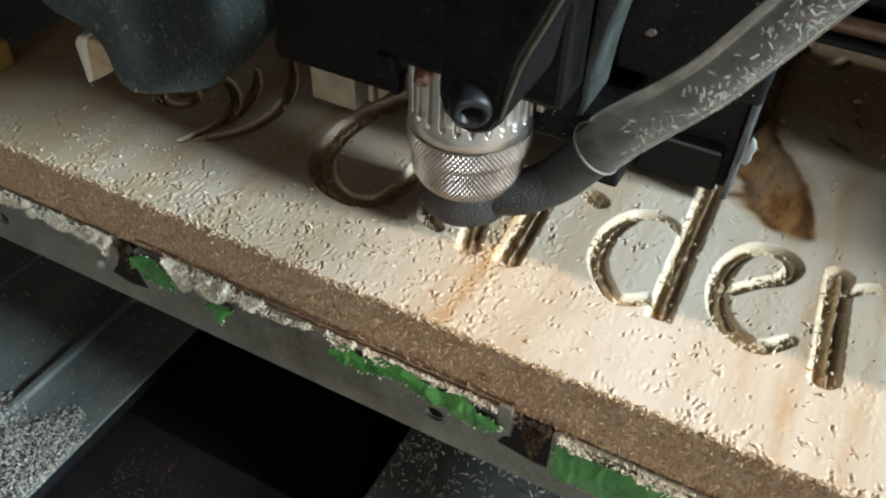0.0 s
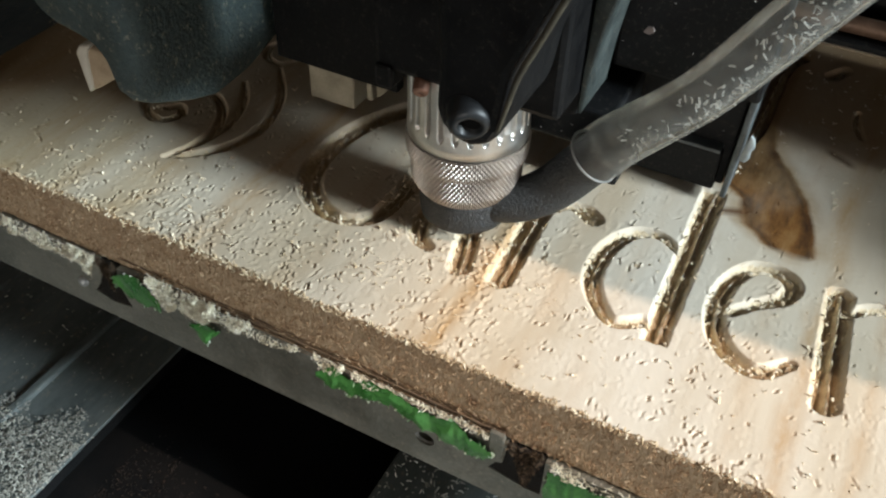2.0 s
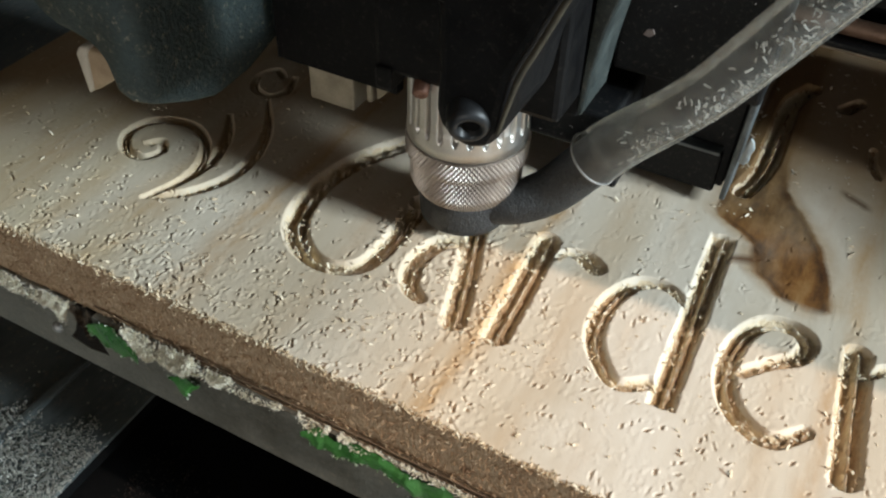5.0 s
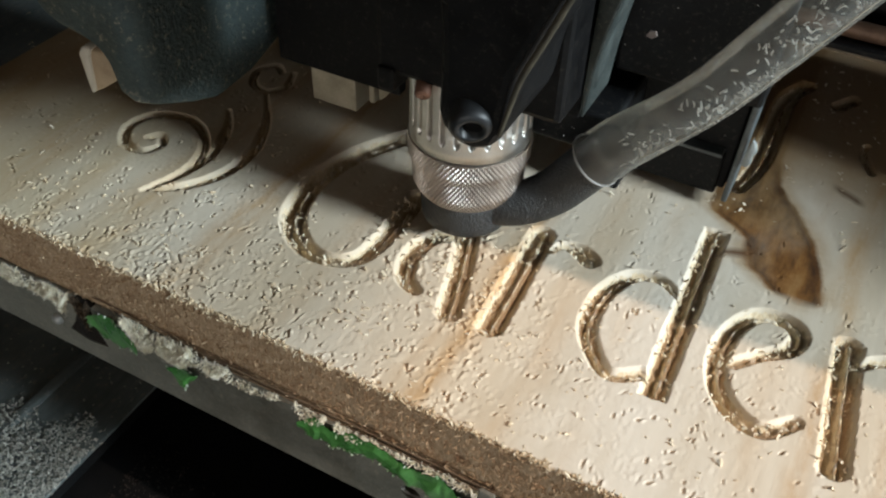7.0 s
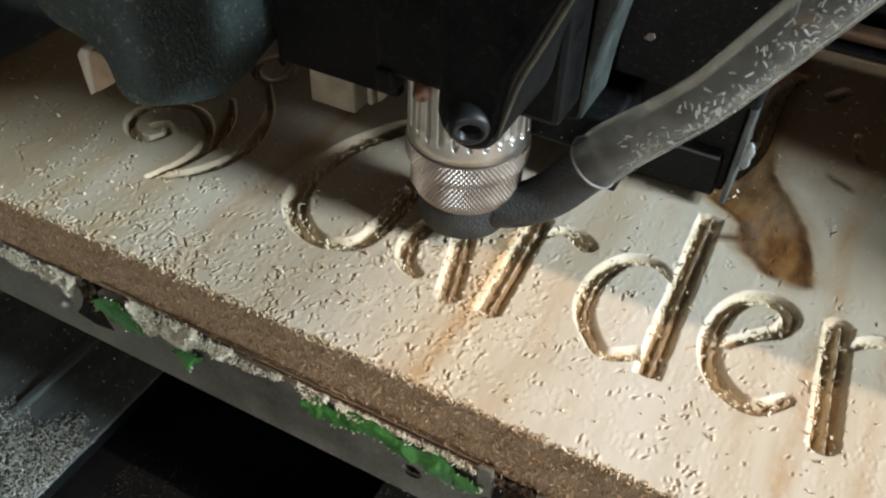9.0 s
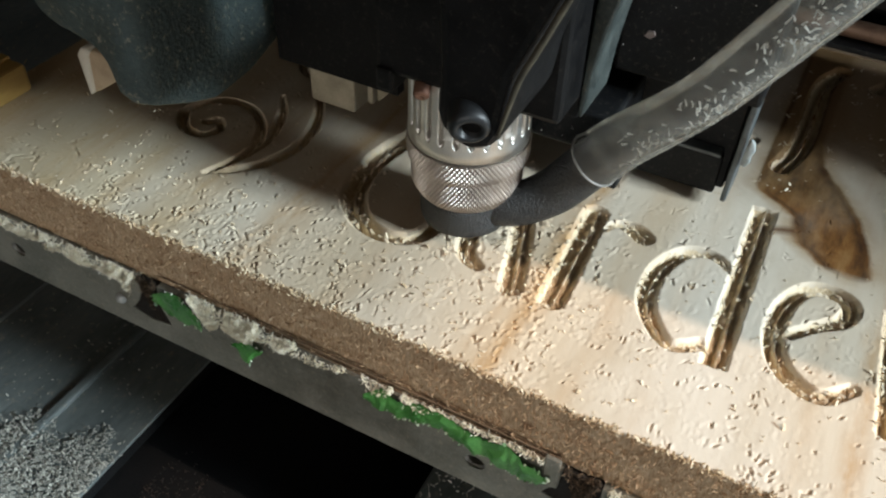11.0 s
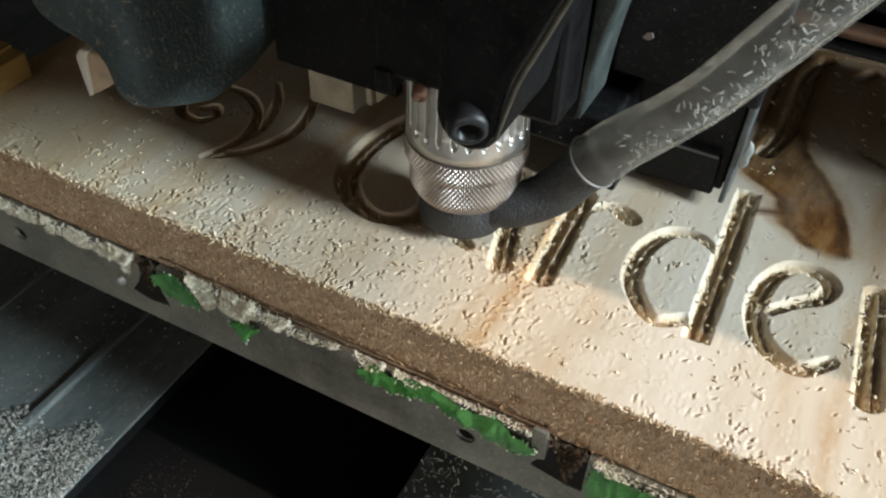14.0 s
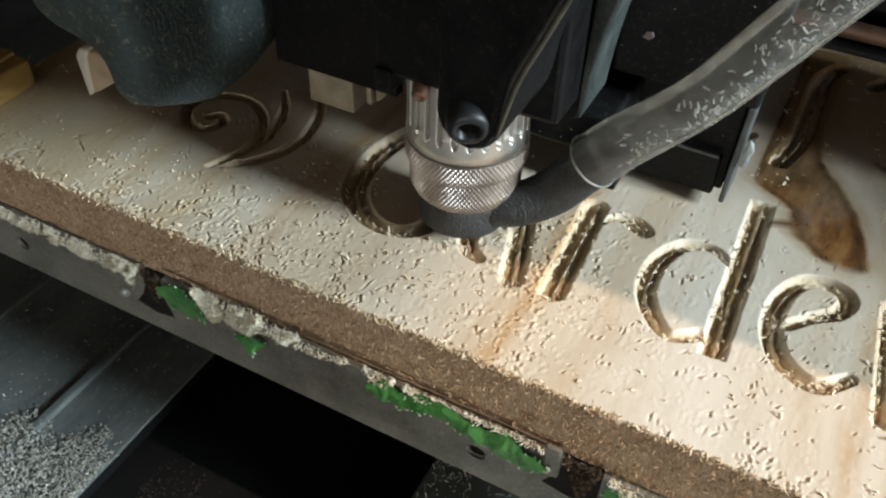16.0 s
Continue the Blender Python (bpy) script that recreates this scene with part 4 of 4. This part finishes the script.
tape(-0.1362, -0.1262, (-0.0290, -0.0325, -0.0336, -0.0296, -0.0254), (-0.0270, -0.0260, -0.0250, -0.0246, -0.0249), "small torn tab of green masking tape")
dust_heap(-0.1495, -0.1270, -0.0268, -0.0170, 2600)
dust_heap(-0.1340, -0.1150, -0.0238, -0.0176, 1100, 0.002)
dust_heap(-0.1200, -0.1000, -0.0226, -0.0190, 220, 0.0012)
dust_heap(-0.2050, -0.1740, -0.0248, -0.0188, 2000, 0.002)
dust_heap(-0.2052, -0.2020, -0.0330, -0.0220, 160, 0.0015)
dust_heap(-0.0398, -0.0312, -0.0335, -0.0180, 900, 0.0014, BROWN, "brown dust packed in a slot of the bed")
dust_heap(-0.1690, -0.1625, -0.0330, -0.0190, 420, 0.0010, BROWN, "brown dust packed in a slot of the bed")
dust_heap(-0.1780, -0.1700, -0.0290, -0.0185, 420, 0.002)
dust_heap(-0.2300, -0.2030, -0.0240, -0.0192, 900, 0.0015)
dust_heap(-0.0950, -0.0860, -0.0255, -0.0180, 330, 0.0016)
dust_heap(-0.0830, -0.0740, -0.0222, -0.0184, 240, 0.0016)
dust_heap(-0.0760, -0.0425, -0.0196, -0.0184, 260, 0.0012)
dust_heap(-0.0290, 0.0100, -0.0222, -0.0186, 900, 0.0022)
clamp_bar()


# ---- tray litter ----
def tray_litter():
    z = -0.119
    n = 42000
    x, y = RNG.uniform(-0.30, -0.198, n), RNG.uniform(0.03, 0.19, n)
    keep = RNG.uniform(0, 1, n) < np.clip((0.107 - y + 0.20 * (x + 0.23) + 0.005 * np.sin(x * 260)) / 0.012, 0.012, 1)
    spots = np.stack([x, y, np.full(n, z)], -1)[keep]
    spots[:, 2] += RNG.uniform(0, 0.003, len(spots)) * np.clip((0.118 - spots[:, 1]) / 0.02, 0, 1)
    tagged(part("tray_sawdust", flakes("tray_sawdust", spots, (0.3, 1.5), (0.2, 0.6), (0.1, 0.3), PALE, RNG, 0.4), PALE), "drift of pale sawdust in the dark tray", "sawdust", kind="stuff")
    n = 4200
    spots = np.stack([RNG.uniform(-0.1980, -0.110, n), RNG.uniform(0.06, 0.135, n), np.full(n, z - 0.026)], -1)
    spots = spots[RNG.uniform(0, 1, n) < np.clip((0.135 - spots[:, 1] - 0.3 * (spots[:, 0] + 0.1985)) / 0.03, 0, 1)]
    tagged(part("pit_dust", flakes("pit_dust", spots, (0.3, 1.5), (0.15, 0.5), (0.1, 0.3), DIRT, RNG, 0.5), DIRT), "brown dust and shavings in the tray's pit", "sawdust", kind="stuff")
    n = 3600
    spots = np.stack([RNG.uniform(-0.0955, 0.10, n), RNG.uniform(0.06, 0.19, n), np.full(n, z)], -1)
    tagged(part("tray_chips", flakes("tray_chips", spots, (0.5, 2.6), (0.2, 0.6), (0.1, 0.4), WHITE, RNG, 0.5), WHITE), "loose pale chips on the dark tray", "wood chips", kind="stuff")


tray_litter()


# ---- the carriage, which slides along the gantry ----
def carriage():
    ob = thing("carriage", "black sheet-metal carriage with scuffed grey edges", "machine carriage")
    part("skirt", prism([(-0.0590, 0.2050, 0.0022), (-0.0172, 0.2050, 0.0028), (-0.0150, 0.2050, 0.0980), (-0.0800, 0.2050, 0.0980), (-0.0800, 0.2050, 0.0125), (-0.0655, 0.2050, 0.0115)], (0, 0.003, 0), 0.0006), SHEET, ob)
    part("step", prism([(-0.0840, 0.1770, 0.0225), (-0.0840, 0.1770, 0.0330), (-0.0840, 0.2049, 0.0330), (-0.0840, 0.2049, 0.0140), (-0.0840, 0.1875, 0.0145)], (0.0400, 0, 0), 0.0008), SHEET, ob)
    part("foot", block((-0.0575, 0.1890, 0.0030), (-0.0430, 0.2049, 0.0150), 0.0008), SHEET, ob)
    # hidden plate added behind the skirt to block light from the window
    part("shade_gusset", block((-0.0180, 0.2085, 0.0030), (-0.0162, 0.2350, 0.0900)), SHEET, ob)
    lip = part("lip", block((-0.0420, 0.2015, 0.0026), (-0.0190, 0.2049, 0.0150), 0.0008), SHEET, ob)
    part("lip_edge", block((-0.0345, 0.2008, 0.0151), (-0.0195, 0.2049, 0.0162), 0.0004), EDGE, lip)
    flange = part("flange", prism([(-0.0165, 0.1990, 0.0030), (-0.0150, 0.1990, 0.0030), (-0.0118, 0.1990, 0.0980), (-0.0140, 0.1990, 0.0980)], (0, 0.012, 0), 0.0004), EDGE, ob)
    part("glue_smear", prism([(-0.0144, 0.1982, 0.0168), (-0.0128, 0.1982, 0.0164), (-0.0118, 0.1982, 0.0180), (-0.0120, 0.1982, 0.0200), (-0.0113, 0.1982, 0.0218), (-0.0120, 0.1982, 0.0242), (-0.0132, 0.1982, 0.0252), (-0.0139, 0.1982, 0.0210)], (0, 0.0012, 0), 0.0004, 2), SMEAR, flange, "pale smear of dried glue", True)
    column = part("column", block((-0.0640, 0.1715, 0.0335), (-0.0515, 0.1845, 0.0980), 0.0015), SHEET, ob)
    part("column_foot", block((-0.0622, 0.1705, 0.0330), (-0.0600, 0.1730, 0.0352), 0.0006), IVORY, column, "pale dusty screw end")
    part("web", prism([(-0.0512, 0.1700, 0.0362), (-0.0502, 0.1700, 0.0358), (-0.0492, 0.1700, 0.0480), (-0.0476, 0.1700, 0.0590), (-0.0452, 0.1700, 0.0690), (-0.0420, 0.1700, 0.0980), (-0.0500, 0.1700, 0.0980)], (0, 0.018, 0), 0.0005), DARK_EDGE, ob)
    plate = part("upper_plate", block((-0.0500, 0.1900, 0.0390), (-0.0130, 0.2040, 0.0980), 0.001), SHEET, ob)
    part("guide_block", block((-0.1335, 0.1750, 0.0112), (-0.1185, 0.2000, 0.0228), 0.0006), ZINC, ob, "dull zinc guide block")
    part("guide_block", block((-0.1150, 0.1765, 0.0150), (-0.1132, 0.1880, 0.0228), 0.0005), ZINC, ob, "dull zinc guide block")
    part("guide_wedge", prism([(-0.1118, 0.1765, 0.0230), (-0.1116, 0.1765, 0.0165), (-0.1095, 0.1765, 0.0185), (-0.1065, 0.1765, 0.0222), (-0.1066, 0.1765, 0.0232)], (0, 0.012, 0), 0.0004), ZINC, ob, "dull zinc wedge")
    part("shroud", block((-0.1425, 0.1733, 0.0229), (-0.1030, 0.1769, 0.0975), 0.0002), BLACK, ob)
    part("cross_slide", block((-0.2300, 0.1900, 0.0330), (-0.0700, 0.2300, 0.0980), 0.001), BLACK, ob)
    part("housing", block((-0.1425, 0.1770, 0.0280), (-0.1030, 0.1890, 0.0980), 0.0012), BLACK, ob)
    part("spot", prism([(-0.0437, 0.1894, 0.0503), (-0.0429, 0.1894, 0.0518), (-0.0414, 0.1894, 0.0521), (-0.0409, 0.1894, 0.0510), (-0.0420, 0.1894, 0.0500)], (0, 0.0008, 0), 0.0001), FLECK, plate, "fleck of pale dust")
    n = 16
    spots = np.concatenate([np.stack([RNG.uniform(-0.070, -0.045, n), np.full(n, 0.1768), RNG.uniform(0.0235, 0.0325, n)], -1),
                            np.stack([RNG.uniform(-0.060, -0.019, n), np.full(n, 0.2048), RNG.uniform(0.016, 0.039, n)], -1),
                            np.stack([RNG.uniform(-0.049, -0.014, n), np.full(n, 0.1899), RNG.uniform(0.040, 0.070, n)], -1)])
    tagged(part("dust_specks", flakes("dust_specks", spots, (0.10, 0.32), (0.08, 0.2), (0.05, 0.15), WHITE, RNG, 0.9), WHITE, ob), kind="stuff")
    ON_CARRIAGE.append(ob)


# ---- the head, which also moves up and down ----
AX, AY = -0.0749, 0.1600


def chuck(head):
    """The fluted and knurled steel chuck with its black suction ring."""
    around = 960

    def diamonds(th, k, r, z):
        a, b = 80 * th + z * 1000 * 3.8, 80 * th - z * 1000 * 3.8
        tri = lambda v: abs((v / math.pi) % 2 - 1)  # noqa: E731
        return r + 0.00062 * min(tri(a), tri(b))

    up = [(0.0120 + 0.0018 * min(1, k / 21), 0.0134 + 0.00016 * k) for k in range(60)]
    v, f = lathe([(0.0100, 0.0134)] + up + [(0.0120, up[-1][1])], around, lambda th, k, r, z: diamonds(th, k, r, z) if 0 < k <= 60 else r)
    part("knurled_collar", mesh_from("knurled_collar", v, f, KNURL), KNURL, head, "knurled steel collar")
    up = [(0.0140 + 0.0010 * min(1, k / 12), 0.0231 + 0.00016 * k) for k in range(43)]
    v, f = lathe([(0.0110, 0.0230)] + up + [(0.0120, up[-1][1])], around, lambda th, k, r, z: diamonds(th, k, r, z) if 0 < k <= 43 else r)
    part("knurled_ring", mesh_from("knurled_ring", v, f, KNURL), KNURL, head, "wide knurled steel ring")

    def flute(th, k, r, z):
        c = (th * 26 / (2 * math.pi)) % 1 - 0.5
        wide = 0.21 * min(1.0, max(0.0, (z - 0.0343) / 0.0011) ** 0.5)
        if wide < 0.01:
            return r
        inside = max(0.0, 1 - (c / wide) ** 2)
        return r - 0.0021 * min(1.0, 1.6 * inside)

    rise = [(0.0146, 0.0300), (0.0151, 0.0304), (0.0151, 0.0330)] + [(0.0150, 0.0340 + 0.00025 * k) for k in range(12)] + [(0.0149, 0.0370 + 0.002 * k) for k in range(10)]
    v, f = lathe(rise, 520, flute)
    part("fluted_sleeve", mesh_from("fluted_sleeve", v, f, SATIN, True), SATIN, head, "bright fluted steel sleeve")
    v, f = lathe([(0.0060, 0.0060), (0.0075, 0.0042), (0.0108, 0.0040), (0.0116, 0.0046), (0.0119, 0.0070), (0.0121, 0.0120), (0.0118, 0.0134), (0.0090, 0.0136)], 96)
    part("suction_ring", mesh_from("suction_ring", v, f, RUBBER, True), RUBBER, head, "black suction ring")
    v, f = lathe([(0.0, -0.0040), (0.0006, -0.0034), (0.0015, 0.0000), (0.0016, 0.0300)], 20)
    part("cutter", mesh_from("cutter", v, f, STEEL, True), STEEL, head)
    for o in head.children:
        o.location = (AX, AY, 0)


def router_head():
    head = thing("router_head", "black router head with a bright steel chuck", "router head")
    chuck(head)
    # elbow from the suction ring to the hose
    v, f = tube([(-0.0690, 0.1580, 0.0100), (-0.0610, 0.1600, 0.0118), (-0.0530, 0.1635, 0.0165), (-0.0460, 0.1650, 0.0255), (-0.0395, 0.1650, 0.0345)], [0.0050, 0.0056, 0.0060, 0.0061, 0.0058], 40, closed=True)
    part("suction_elbow", mesh_from("suction_elbow", v, f, RUBBER, True), RUBBER, head, "black textured suction elbow")
    # housings
    part("housing", block((-0.0915, 0.1440, 0.0500), (-0.0470, 0.1570, 0.1300), 0.0015), BLACK, head)
    part("lug", block((-0.0910, 0.1430, 0.0460), (-0.0865, 0.1520, 0.0520), 0.0008), BLACK, head)
    v, f = lathe([(0.0, 0.0004), (0.0004, 0.0004), (0.0005, 0.0), (0.0015, 0.0), (0.0019, 0.0005), (0.0019, 0.0040)], 24)
    o = part("clamp_screw", mesh_from("clamp_screw", v, f, SCREW, True), SCREW, head, "dull copper-coloured clamp screw")
    o.matrix_basis = pose(-0.0790, 0.1428, 0.0478, -62, 0, 20)
    # the clamp arm with its socket bolt
    arm = [(-0.0631, 0.1190, 0.0635), (-0.0620, 0.1190, 0.0600), (-0.0590, 0.1190, 0.0573), (-0.0555, 0.1190, 0.0567), (-0.0515, 0.1190, 0.0585), (-0.0496, 0.1190, 0.0622),
           (-0.0479, 0.1190, 0.0742), (-0.0403, 0.1190, 0.0918), (-0.0280, 0.1190, 0.1200), (-0.0660, 0.1190, 0.1200), (-0.0633, 0.1190, 0.0850), (-0.0627, 0.1190, 0.0720)]
    lever = part("clamp_arm", prism(arm, (0, 0.026, 0), 0.0022, 3), BLACK, head)
    # olive strip painted as the light on the arm's bevel
    edge = [(-0.0500, 0.1192, 0.0625), (-0.0484, 0.1192, 0.0690), (-0.0468, 0.1192, 0.0752), (-0.0437, 0.1192, 0.0825), (-0.0398, 0.1192, 0.0918), (-0.0340, 0.1192, 0.1050)]
    v, f = tube(edge, [0.0004, 0.0005, 0.0006, 0.0006, 0.0006, 0.0006], 12, closed=True)
    part("bevel_light", mesh_from("bevel_light", v, f, OLIVE, True), OLIVE, lever, "olive-brown strip painted as the lit bevel")
    v, f = lathe([(0.0, 0.0030), (0.0022, 0.0030), (0.0022, 0.0002), (0.0030, 0.0), (0.0039, 0.0006), (0.0042, 0.0016), (0.0042, 0.0060)], 40)
    o = part("socket_bolt", mesh_from("socket_bolt", v, f, BOLT, True), BOLT, lever, "black socket-head bolt")
    o.matrix_basis = pose(-0.0545, 0.1168, 0.0632, -75, 0, 28)
    # the shell beside it
    shell = [(-0.1440, 0.1265, 0.0322), (-0.1535, 0.1265, 0.0303), (-0.1554, 0.1265, 0.0302), (-0.1558, 0.1265, 0.0320), (-0.1574, 0.1265, 0.0405), (-0.1660, 0.1265, 0.0450), (-0.1800, 0.1265, 0.0470), (-0.1800, 0.1265, 0.0980), (-0.1460, 0.1265, 0.0980)]
    line = np.array([(x, z) for x, y, z in shell])
    for _ in range(3):
        line = np.stack([0.75 * line + 0.25 * np.roll(line, -1, 0), 0.25 * line + 0.75 * np.roll(line, -1, 0)], 1).reshape(-1, 2)
    bm = bmesh.new()
    rings = []
    for f in np.linspace(0, 1, 25):
        y = 0.1265 + 0.0600 * f
        drop = np.interp(y, (0.1265, 0.133, 0.142, 0.152, 0.167, 0.181, 0.187), (0, 0.0030, 0.0075, 0.0112, 0.0105, 0.0065, -0.002))
        shrink = 0.0030 * (1 - min(1.0, f / 0.06, (1 - f) / 0.10)) ** 2
        rings.append([bm.verts.new((min(x, -0.146 - shrink), y, z - drop * np.clip((0.075 - z) / 0.035, 0, 1) + shrink * (z < 0.07))) for x, z in line])
    for r, q in zip(rings, rings[1:]):
        for k in range(len(r)):
            bm.faces.new((r[k], r[k - 1], q[k - 1], q[k]))
    bm.faces.new(rings[0])
    bm.faces.new(rings[-1][::-1])
    bmesh.ops.recalc_face_normals(bm, faces=bm.faces[:])
    case = part("motor_shell", bm, SHELL, head, "dusty blue-grey motor shell", True)
    spots = np.stack([RNG.uniform(-0.1550, -0.1400, 26), RNG.uniform(0.1268, 0.1290, 26), RNG.uniform(0.0300, 0.0316, 26)], -1)
    tagged(part("clinging_chips", flakes("clinging_chips", spots, (0.15, 0.5), (0.08, 0.2), (0.05, 0.15), FLUFF, RNG, 0.9), FLUFF, case), kind="stuff")
    tab = [(-0.1655, 0.1280, 0.0417), (-0.1599, 0.1280, 0.0418), (-0.1563, 0.1280, 0.0389), (-0.1572, 0.1280, 0.0352), (-0.1660, 0.1280, 0.0290), (-0.1680, 0.1280, 0.0282), (-0.1685, 0.1280, 0.0390)]
    part("spout_tab", prism(tab, (0, 0.007, 0), 0.0012, 3), TAN, case, "short tan plastic tab", True)
    rim = [(-0.1690, 0.1274, 0.0395), (-0.1672, 0.1274, 0.0420), (-0.1640, 0.1274, 0.0424), (-0.1652, 0.1274, 0.0395), (-0.1662, 0.1274, 0.0300), (-0.1682, 0.1274, 0.0276)]
    part("tab_rim", prism(rim, (0, 0.007, 0), 0.0007, 2), IVORY, case, "pale rim of the tab", True)
    ON_HEAD.append(head)


def suction_hose():
    ob = thing("suction_hose", "clear vinyl suction hose speckled with chips", "hose")
    line = [(-0.0438, 0.165, 0.0292), (-0.0408, 0.165, 0.0332), (-0.0371, 0.165, 0.0376), (-0.0305, 0.165, 0.0446), (-0.0240, 0.165, 0.0521), (-0.0193, 0.165, 0.0586),
            (-0.0089, 0.165, 0.0750), (0.0020, 0.165, 0.0922), (0.0110, 0.165, 0.1065)]
    v, f = tube(line[1:], [0.0064, 0.0062, 0.0061, 0.0059, 0.0059, 0.0060, 0.0061, 0.0062], 48)
    part("hose_wall", mesh_from("hose_wall", v, f, CLEAR, True), CLEAR, ob)
    v, f = tube(line[:4], [0.0069, 0.0068, 0.0065, 0.0061], 48)
    cuff = part("cuff", mesh_from("cuff", v, f, CUFF, True), CUFF, ob, "clear vinyl cuff over the elbow")
    ahead = Vector(line[1]) - Vector(line[0])
    side = ahead.cross(Vector((0, 1, 0))).normalized()
    ring = [Vector(line[0]) + 0.0069 * (math.cos(a) * side + math.sin(a) * Vector((0, 1, 0))) for a in np.linspace(0, 2 * math.pi, 48)]
    v, f = tube(ring, [0.0003] * 48, 8, 2)
    part("cuff_rim", mesh_from("cuff_rim", v, f, PALE_FILM, True), PALE_FILM, cuff, "pale rim of the cuff")
    # a tan strip painted as the bright line of light along the underside
    path = smooth_path(line[2:], 8)
    verts, faces = [], []
    for k in range(len(path)):
        p, along = Vector(path[k]), Vector(path[min(k + 1, len(path) - 1)] - path[max(k - 1, 0)]).normalized()
        under, radius = along.cross(Vector((0, 1, 0))).normalized(), 0.0054 + 0.0004 * k / len(path)
        under = under if under.z < 0 else -under
        for q in range(7):
            a = radians(-36 + 50 * q / 6 + 3 * math.sin(k * 1.7))
            verts.append(p + (radius - 0.0003 * (1 - abs(q - 3) / 3)) * (math.cos(a) * under + math.sin(a) * Vector((0, 1, 0))))
    faces = [(7 * k + q, 7 * k + q + 1, 7 * k + q + 8, 7 * k + q + 7) for k in range(len(path) - 1) for q in range(6)]
    part("hose_bright_line", mesh_from("hose_bright_line", verts, faces, HOSE_LINE, True), HOSE_LINE, ob, "tan strip painted as the bright line under the hose")
    rows = smooth_path(line, 40)
    n = 380
    k = (len(rows) - 2) * RNG.beta(3.2, 1.8, n)
    p = rows[k.astype(int)]
    ahead = rows[k.astype(int) + 1] - p
    ahead /= np.linalg.norm(ahead, axis=1)[:, None]
    u = np.cross(ahead, (0, 1.0, 0))
    u /= np.linalg.norm(u, axis=1)[:, None]
    w = np.cross(ahead, u)
    a = RNG.uniform(0, 2 * math.pi, n)
    out = np.cos(a)[:, None] * u + np.sin(a)[:, None] * w
    spots = (p + 0.0052 * out)[out @ np.array((0.55, -0.45, -0.7)) > -0.05]
    tagged(part("chip_litter", flakes("chip_litter", spots, (0.8, 1.9), (0.28, 0.5), (0.1, 0.25), WHITE, RNG, 0.9), WHITE, ob), kind="stuff")
    ON_HEAD.append(ob)


carriage()
router_head()
suction_hose()


def motions():
    for ob in ON_BED:
        walk(ob, [(t, pose(0, y / 1000, 0)) for t, x, y, yaw, pitch, roll, z in TRACK])
    for ob in ON_CARRIAGE:
        walk(ob, [(t, pose(x / 1000, 0, 0)) for t, x, y, yaw, pitch, roll, z in TRACK])
    for ob in ON_HEAD:
        walk(ob, [(t, pose(x / 1000, 0, z / 1000)) for t, x, y, yaw, pitch, roll, z in TRACK])


motions()
